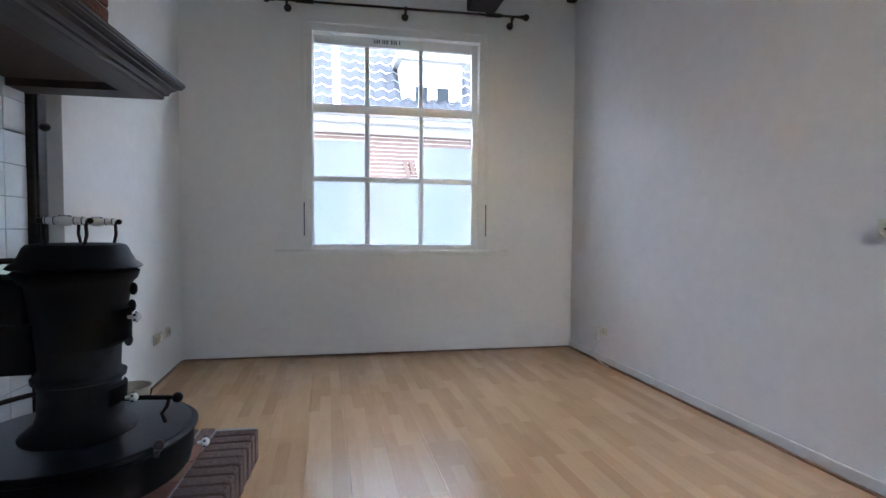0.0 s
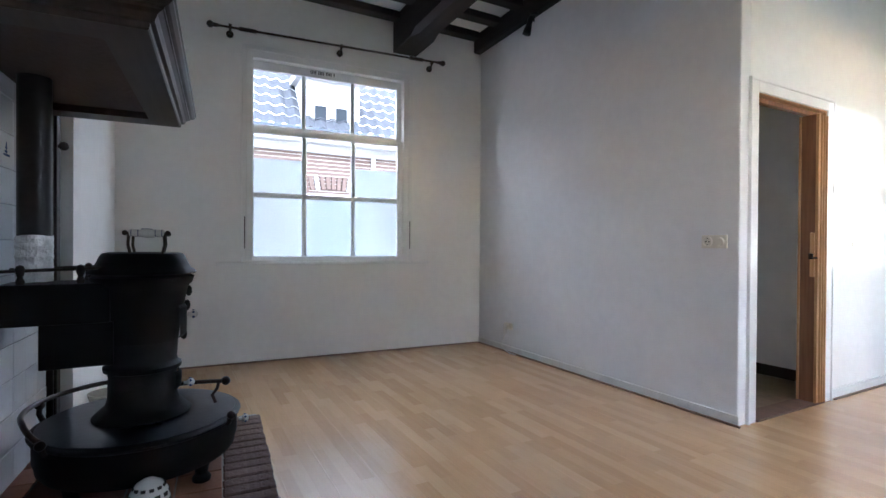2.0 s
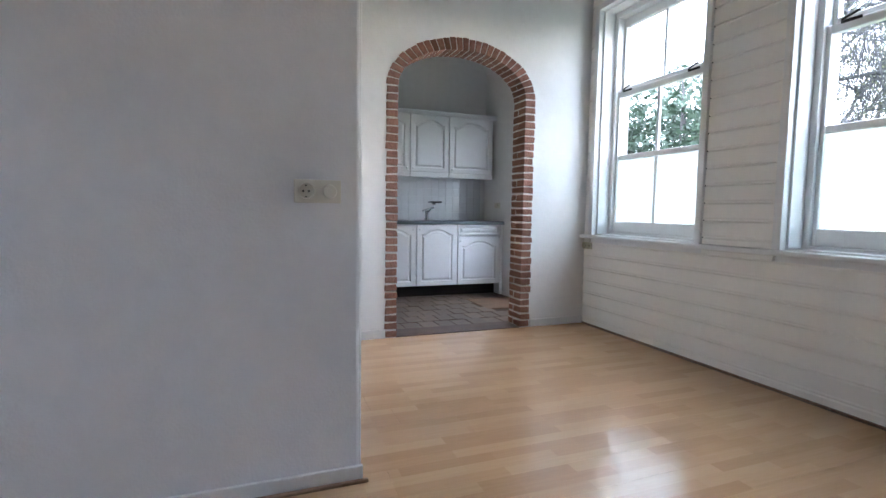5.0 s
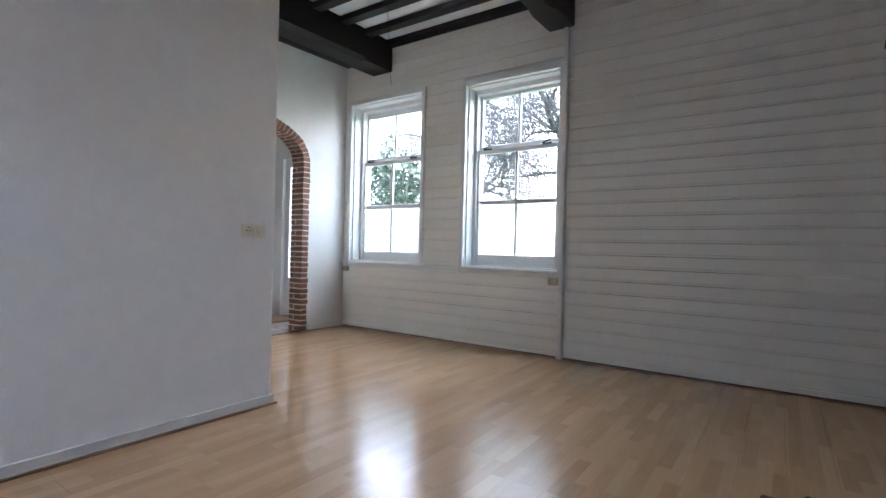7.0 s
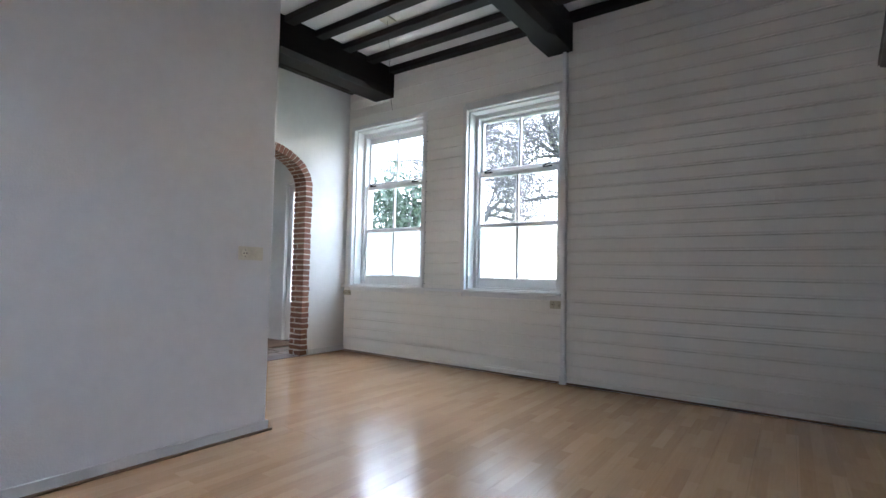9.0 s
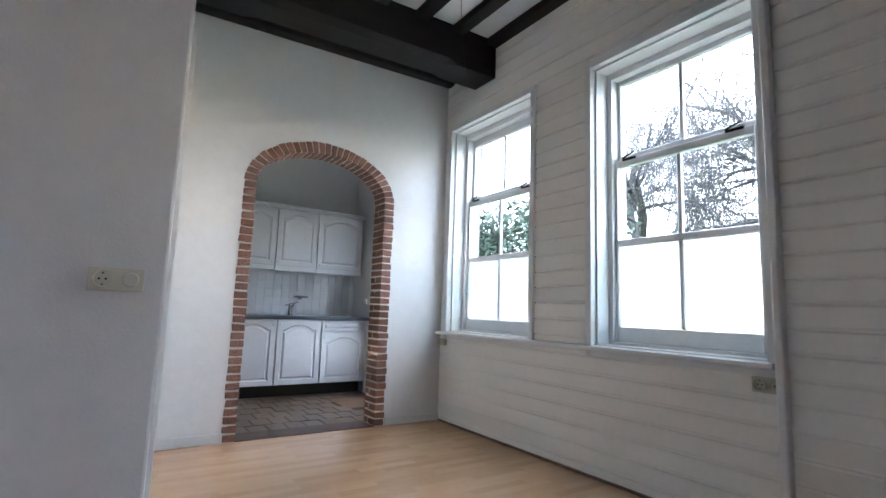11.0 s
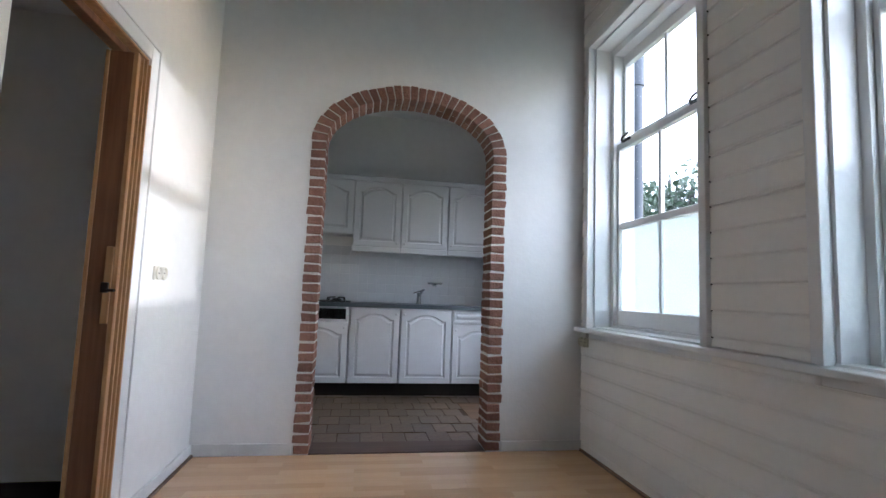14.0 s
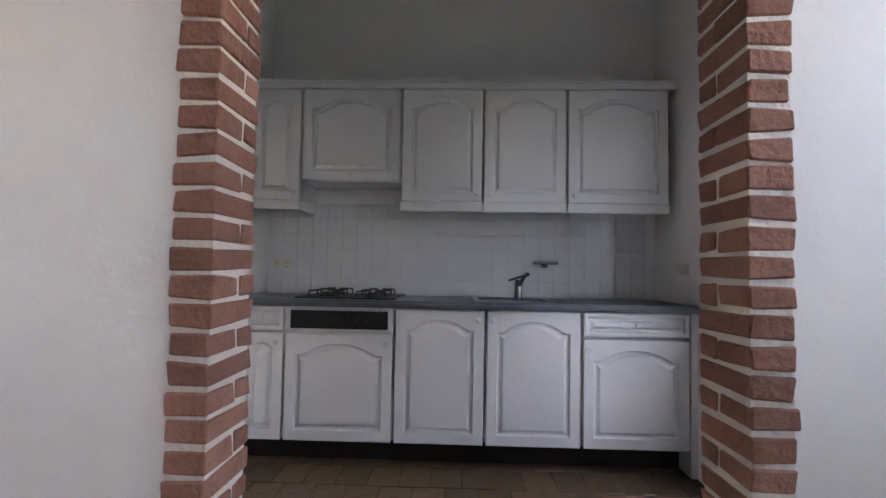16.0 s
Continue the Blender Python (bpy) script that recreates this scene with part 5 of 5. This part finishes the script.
part("light_rail", boxes((-0.2485, 0.2485, -0.03, 0.024, UL - 0.055, UL - 0.001), bevel=0.006), CABPAINT, u)
u = wall_unit(-0.061, -0.660, UL, (0.26, 0.045), "wide white wall cabinet with an arched panel door")
part("light_rail", boxes((-0.299, 0.299, -0.03, 0.024, UL - 0.055, UL - 0.001), bevel=0.006), CABPAINT, u)
solid("cabinet_cornice", boxes((UX - 0.03, KX1 - 0.005, KS + 0.004, KN - 0.002, UH + 0.002, UH + 0.016), (UX - 0.022, UX + 0.0, KS + 0.004, KN - 0.002, UH + 0.016, UH + 0.042), (UX - 0.04, UX + 0.0, KS + 0.004, KN - 0.002, UH + 0.042, UH + 0.055), bevel=0.003), CABPAINT, "white cornice strip on top of the wall cabinets", "cornice")
socket("wall_socket", pose(KX1 - 0.009, 1.755, 1.07, 0, 0, 90), "ss", "white double socket on the kitchen tiles", "socket", size=0.07)
socket("wall_socket", pose(6.74, KS, 1.07, 0, 0, 0), "sr", "white socket and switch on the kitchen side wall", "socket", size=0.07)
spots = thing("ceiling_spot_bar", pose(6.22, 0.44, KZ), "ceiling spotlight bar with three dull lamps", "ceiling light")
bm = boxes((-0.03, 0.03, -0.33, 0.33, -0.03, 0.0), bevel=0.006)
part("bar", bm, STEEL, spots)
for yy in (0.23, 0.0, -0.22):
    bm = bmesh.new()
    add_tube(bm, [(0, yy, -0.03), (0, yy, -0.06)], 0.007, 8)
    add_lathe(bm, [(0.018, 0.035), (0.024, 0.02), (0.03, -0.03), (0.026, -0.032)], (-0.01, yy, -0.09), 18, Euler((0, radians(25), 0)).to_matrix())
    part("spot", bm, BRASSDARK, spots, smooth=True)
rose = bmesh.new()
add_lathe(rose, [(0.05, 0.0), (0.05, -0.012), (0.035, -0.02), (0.003, -0.022)], (6.60, 1.10, KZ), 24)
solid("ceiling_rose", rose, PLASTICY, "small round cover on the kitchen ceiling", "ceiling cover", smooth=True)

# kitchen floor tiles in a half-bond, and a hatch of bare boards near the garden wall
random.seed(21)
bm = boxes((0.0025, 0.2375, 0.0025, 0.1575, -0.016, -0.002))
bmesh.ops.bevel(bm, geom=bm.edges[:], offset=0.003, segments=1, affect="EDGES")
kt = mesh_of("tile", bm, FLOORTILE)
r = 0
x = XA + ATH + 0.022
while x < KX1 - 0.05:
    y = KS - 0.11 + (0.08 if r % 2 else 0.0)
    while y < KN:
        hatch = 5.75 < x + 0.1 < 6.45 and y + 0.1 < -0.12
        if y > KS - 0.1 and not hatch:
            place("tile", kt, kitchen_floor, pose(x, y, random.uniform(-0.0025, 0.001), random.uniform(-0.4, 0.4), random.uniform(-0.4, 0.4), random.uniform(-0.5, 0.5)))
        y += 0.16
    x += 0.24
    r += 1
hatch = solid("floor_hatch", boxes((5.78, 6.36, KS + 0.01, -0.13, -0.014, 0.0), bevel=0.003), OAKTRIM, "wooden floor hatch in the kitchen tiles", "floor hatch", kind="structure")

# white wall tiles behind the worktop
splash = thing("backsplash", pose(KX1, 0, 0.908), "white square wall tiles behind the worktop", "tiled wall", kind="structure")
part("bed", boxes((-0.004, -0.0005, KS + 0.002, KN - 0.002, 0.0, 0.72)), PLASTER, splash)
bm = boxes((-0.009, -0.004, 0.001, 0.099, 0.001, 0.099))
bmesh.ops.bevel(bm, geom=[e for e in bm.edges if all(v.co.x < -0.006 for v in e.verts)], offset=0.0015, segments=1, affect="EDGES")
wt = mesh_of("tile", bm, WALLTILE)
for i in range(25):
    for j in range(7 if 9 < i < 23 else 6):
        place("tile", wt, splash, pose(random.uniform(-0.0004, 0.0004), KN - 0.05 - 0.1 * (i + 1) + 0.045, 0.002 + 0.1 * j, 0, random.uniform(-0.1, 0.1), random.uniform(-0.1, 0.1)))

# ---- painted boarding of the south wall ----
random.seed(31)
PH = 0.1165
zt = zc(YS) - 0.005


def shiplap(x0, x1, z0, z1):
    """A board with a rounded lower lip and a small shadow gap."""
    bm = bmesh.new()
    prof = [(-0.021, z0), (-0.001, z0), (0.0022, z0 + 0.0025), (0.0030, z0 + 0.007), (0.0, z0 + 0.018), (-0.002, z1 - 0.012), (-0.0075, z1 - 0.003), (-0.0075, z1), (-0.021, z1)]
    ra = [[bm.verts.new((x, YS + o, z)) for o, z in prof] for x in (x0, x1)]
    n = len(prof)
    for i in range(n):
        bm.faces.new((ra[0][i], ra[0][(i + 1) % n], ra[1][(i + 1) % n], ra[1][i]))
    bm.faces.new(ra[0])
    bm.faces.new(ra[1][::-1])
    part("wall_board", bm, PLANKPAINT, wall_south)


W1O, W2O = (W1[0] - 0.05, W1[1] + 0.05, W1[3] + 0.05), (W2[0] - 0.05, W2[1] + 0.05, W2[3] + 0.05)
z = 0.062
shiplap(XW, 1.99, 0.0, 0.06)
shiplap(2.03, XA, 0.0, 0.06)
while z < zt - 0.01:
    z1 = min(z + PH, zt)
    spans = [(XW, 1.99)]
    xs = [2.03]
    for o in (W2O, W1O):
        if z1 > 0.80 and z < o[2]:
            xs += [o[0], o[1]]
    xs.append(XA)
    spans += [(a, b) for a, b in zip(xs[::2], xs[1::2]) if b - a > 0.03]
    for a, b in spans:
        lo, hi = z, z1
        if a >= 2.0 and lo < 0.80 < hi:
            hi = 0.80
        shiplap(a + 0.001, b - 0.001, lo, hi - 0.0008)
        if hi == 0.80 and z1 > 0.835:
            shiplap(a + 0.001, b - 0.001, 0.832, z1 - 0.0008)
    z = z1

# dark blocks painted as shade where the board laps meet the window casings
gap_shades = []
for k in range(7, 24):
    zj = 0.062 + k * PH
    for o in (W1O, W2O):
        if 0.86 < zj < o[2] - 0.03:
            gap_shades.append((o[0] - 0.007, o[0] - 0.001, YS - 0.004, YS + 0.0012, zj - 0.005, zj + 0.004))
part("lap_shades", boxes(*gap_shades), HOLESHADE, wall_south, "dark blocks drawn as shade in the ends of the lap joints")

# ---- outside ----
GZ = -0.45
solid("ground", boxes((-60, 70, -90, -1.02, GZ - 0.2, GZ)), GRASS, "winter lawn of the garden", "lawn", kind="structure")
solid("road", boxes((-60, 70, 5.25, 90, GZ - 0.2, GZ)), PAVE, "grey paved street outside the window", "street", kind="structure")


def leafy(bm, centres, size, n, spread, seed):
    rnd = random.Random(seed)
    for c in centres:
        for _ in range(n):
            p = Vector(c) + Vector((rnd.gauss(0, spread[0]), rnd.gauss(0, spread[1]), rnd.gauss(0, spread[2])))
            m3 = Euler((rnd.uniform(0, 6.3), rnd.uniform(0, 6.3), rnd.uniform(0, 6.3))).to_matrix()
            s = size * rnd.uniform(0.6, 1.3)
            bm.faces.new([bm.verts.new(p + m3 @ Vector(q)) for q in ((-0.18 * s, 0, 0), (0, -0.5 * s, 0.06 * s), (0.18 * s, 0, 0), (0, 0.5 * s, -0.06 * s))])


def shrub(name, x0, x1, y, h, seed, label, n=26, size=0.17):
    """An evergreen hedge: several stems and many separate leaves with an uneven top."""
    ob = thing(name, pose((x0 + x1) / 2, y, GZ), label, "shrub")
    rnd = random.Random(seed)
    bm = bmesh.new()
    cs = []
    w = (x1 - x0) / 2
    for i in range(int(w * 9)):
        bx = rnd.uniform(-w, w)
        top = h * rnd.uniform(0.82, 1.0)
        by = rnd.uniform(-0.5, 0.5)
        add_tube(bm, [(bx, by, 0), (bx + rnd.uniform(-0.1, 0.1), by, top * 0.5), (bx + rnd.uniform(-0.2, 0.2), by + rnd.uniform(-0.2, 0.2), top)], 0.018, 5)
        for k in range(14):
            cs.append((bx + rnd.uniform(-0.25, 0.25), by + rnd.uniform(-0.35, 0.35), top * (0.12 + 0.9 * k / 14)))
    part("stems", bm, BARK, ob)
    bm = bmesh.new()
    leafy(bm, cs, size, n, (0.16, 0.18, 0.13), seed)
    part("foliage", bm, LEAF, ob, "dark green leaves")
    return ob


def bare_tree(x, y, h, seed, label, lean=0.0):
    """An old willow in winter: leaning trunk, two or three forked limbs, thin hanging twigs with a few leaves."""
    ob = thing("willow_tree", pose(x, y, GZ), label, "tree", "garden trees")
    rnd = random.Random(seed)
    wood, twig, lf = bmesh.new(), bmesh.new(), bmesh.new()

    def hang(p, n):
        for _ in range(n):
            sw = Vector((rnd.gauss(0, 0.22), rnd.gauss(0, 0.22), rnd.uniform(0.02, 0.16)))
            ln = rnd.uniform(0.35, 1.25)
            end = p + sw * 1.9 + Vector((0, 0, -ln))
            add_tube(twig, [p, p + sw, p + sw * 1.6 + Vector((0, 0, -ln * 0.45)), end], 0.0065, 3, False)
            leafy(lf, [(p + sw * 1.6 + end) / 2, end], 0.07, 3, (0.07, 0.07, 0.16), rnd.random())

    def limb(p, d, r, ln, lev):
        pts = [p.copy()]
        n = 6
        for i in range(n):
            d = (d + Vector((rnd.gauss(0, 0.2), rnd.gauss(0, 0.2), rnd.gauss(0.03 if lev < 2 else -0.05, 0.13)))).normalized()
            p = p + d * ln / n
            pts.append(p.copy())
        end = 0.62 if lev else 0.75
        for i in range(n):
            add_cyl(wood if lev < 3 else twig, pts[i], pts[i + 1], r * (1 - (1 - end) * i / n), r * (1 - (1 - end) * (i + 1) / n), 9 if lev < 2 else 5, False)
        if lev == 4:
            hang(pts[-1], 3)
            hang(pts[3], 1)
            return
        kids = (3, 6, 6, 5)[lev]
        for k in range(kids):
            q = pts[-1] if k < 2 else pts[2 + (k * 2) % 4]
            if lev == 0:
                q = pts[-1 - (k == 2)]
                nd = Vector(((-0.75, 0.7, 0.15)[k] + rnd.gauss(0, 0.12), rnd.gauss(0, 0.45), 0.85)).normalized()
            else:
                nd = (d * 0.8 + Vector((rnd.gauss(0, 0.7), rnd.gauss(0, 0.55), rnd.gauss(0.15, 0.4)))).normalized()
            limb(q, nd, r * end * rnd.uniform(0.55, 0.78) if lev else r * rnd.uniform(0.58, 0.72), ln * rnd.uniform(0.55, 0.78), lev + 1)

    limb(Vector((0, 0, -0.05)), Vector((lean, 0, 1)).normalized(), h * 0.021, h * 0.40, 0)
    part("trunk", wood, WILLOWBARK, ob, smooth=True)
    part("twigs", twig, WILLOWBARK, ob)
    part("leaves", lf, TWIGLEAF, ob, "sparse yellow-green leaves")
    return ob


shrub("evergreen_shrub", 6.4, 12.0, -4.4, 3.88, 5, "tall dense evergreen shrub in the garden", 66, 0.15)
shrub("evergreen_shrub", 5.7, 6.4, -4.3, 3.2, 6, "lower evergreen shrub in the garden", 60, 0.15)
# out of view, added only to keep the sun off window_3
shrub("evergreen_shrub", 1.8, 2.9, -9.0, 5.9, 9, "unseen tall dense evergreen shrub added to block sun from one garden window", 70, 0.34)
bare_tree(8.5, -13.2, 11.0, 8, "bare old willow with crooked limbs leaning over the garden", 0.15)
bare_tree(7.4, -13.0, 11.0, 17, "bare old willow with forked limbs in the garden", 0.02)
dp = bmesh.new()
add_cyl(dp, (5.165, -1.25, GZ), (5.165, -1.25, 2.75), 0.05, 0.05, 16)
add_cyl(dp, (5.165, -1.25, 2.72), (5.165, -1.25, 3.62), 0.062, 0.062, 16)
solid("downpipe", dp, ZINC, "grey zinc rainwater pipe outside the window", "downpipe", smooth=True)

# unseen roof over the rooms, shading the street house: two plain slopes and gables
bm = bmesh.new()
for xx in (-5.0, 9.0):
    for yy, zz in ((-1.02, 3.68), (2.2, 6.3), (5.25, 3.60)):
        bm.verts.new((xx, yy, zz))
        bm.verts.new((xx, yy, zz + 0.16))
bm.verts.ensure_lookup_table()
V = bm.verts
for a, b in ((0, 2), (2, 4)):
    bm.faces.new((V[a], V[b], V[b + 6], V[a + 6]))
    bm.faces.new((V[a + 1], V[b + 1], V[b + 7], V[a + 7]))
for a in (0, 4):
    bm.faces.new((V[a], V[a + 1], V[a + 7], V[a + 6]))
for k in (0, 6):
    bm.faces.new((V[k], V[k + 1], V[k + 3], V[k + 5], V[k + 4]))
bmesh.ops.recalc_face_normals(bm, faces=bm.faces)
solid("roof", bm, ROOFTILE, "unseen plain pitched roof over the rooms, added for shade", "roof", kind="structure")

# house across the street
house = thing("street_house", pose(2.0, 9.6, 0), "low brick house across the street with a tiled roof", "house")
part("wall", boxes((-9, 9, 0, 0.3, GZ, 2.82)), FARBRICK, house, "brown brick wall")
bs = [(-9, 9, -0.004, 0.001, 2.02 + i * 0.075, 2.030 + i * 0.075) for i in range(11)]
part("mortar_lines", boxes(*bs), MORTAR, house, "pale mortar courses")
part("cornice", boxes((-9, 9, -0.10, 0.3, 2.82, 2.98), (-9, 9, -0.28, 0.3, 2.98, 3.08), (-9, 9, -0.34, 0.3, 3.08, 3.20), bevel=0.02), FACADE, house, "white painted cornice")
part("gutter", boxes((-9, 9, -0.42, -0.34, 3.12, 3.22), bevel=0.01), ZINC, house)
part("rain_pipe", boxes((1.52, 1.60, -0.10, -0.02, GZ, 2.82), bevel=0.02), FACADE, house)
for cx in (-3.4, -1.3, 0.75, 2.9, 5.0):
    wd = part("window", boxes((cx - 0.5, cx + 0.5, -0.03, 0.02, 0.5, 2.05), bevel=0.01), FACADE, house)
    for sx in (-0.24, 0.24):
        part("pane", boxes((cx + sx - 0.2, cx + sx + 0.2, -0.036, -0.031, 0.6, 1.95)), WINDARK, wd, "dark glass pane")
    for i in range(11):
        bm = bmesh.new()
        v = add_box(bm, cx - 0.54 + i * 0.1, cx - 0.465 + i * 0.1, -0.05, -0.01, 2.08, 2.33)
        for q in v:
            q.co.x += (q.co.z - 2.08) * 0.06 * (i - 5)
            q.co.z += 0.06 - 0.0024 * (i - 5) ** 2
        part("keystone" if i in (2, 5, 8) else "lintel_brick", bm, FACADE if i in (2, 8) else FARBRICK, wd)


def pan_roof(x0, x1, rows, material):
    """Wavy pan tiles stepped row over row up a steep slope."""
    bm = bmesh.new()
    tw, th = 0.235, 0.27
    n = int((x1 - x0) / tw)
    for r in range(rows):
        for c in range(n):
            xx = x0 + c * tw
            prof = [(0.0, 0.015), (0.05, 0.045), (0.10, 0.03), (0.15, -0.005), (0.20, 0.0), (tw + 0.012, 0.02)]
            lo = [bm.verts.new((xx + a, -0.30 + r * th * 0.62, 3.20 + b + r * th * 0.785 + 0.028)) for a, b in prof]
            hi = [bm.verts.new((xx + a, -0.30 + (r + 1.1) * th * 0.62, 3.20 + b + (r + 1.1) * th * 0.785)) for a, b in prof]
            for i in range(5):
                bm.faces.new((lo[i], lo[i + 1], hi[i + 1], hi[i]))
    return part("roof", bm, material, house)


pan_roof(-1.0, 8.9, 12, ROOFTILE)
pan_roof(-8.9, -1.0, 12, ROOFTILE)
dm = part("dormer", boxes((0.1, 1.25, -0.1, 1.6, 3.24, 4.20), (0.0, 1.35, -0.2, 1.7, 4.20, 4.34), bevel=0.015), FACADE, house, "white dormer")
for cx in (0.47, 0.88):
    part("dormer_window", boxes((cx - 0.11, cx + 0.11, -0.112, -0.102, 3.38, 3.72)), WINDARK, dm, "dark glass pane")
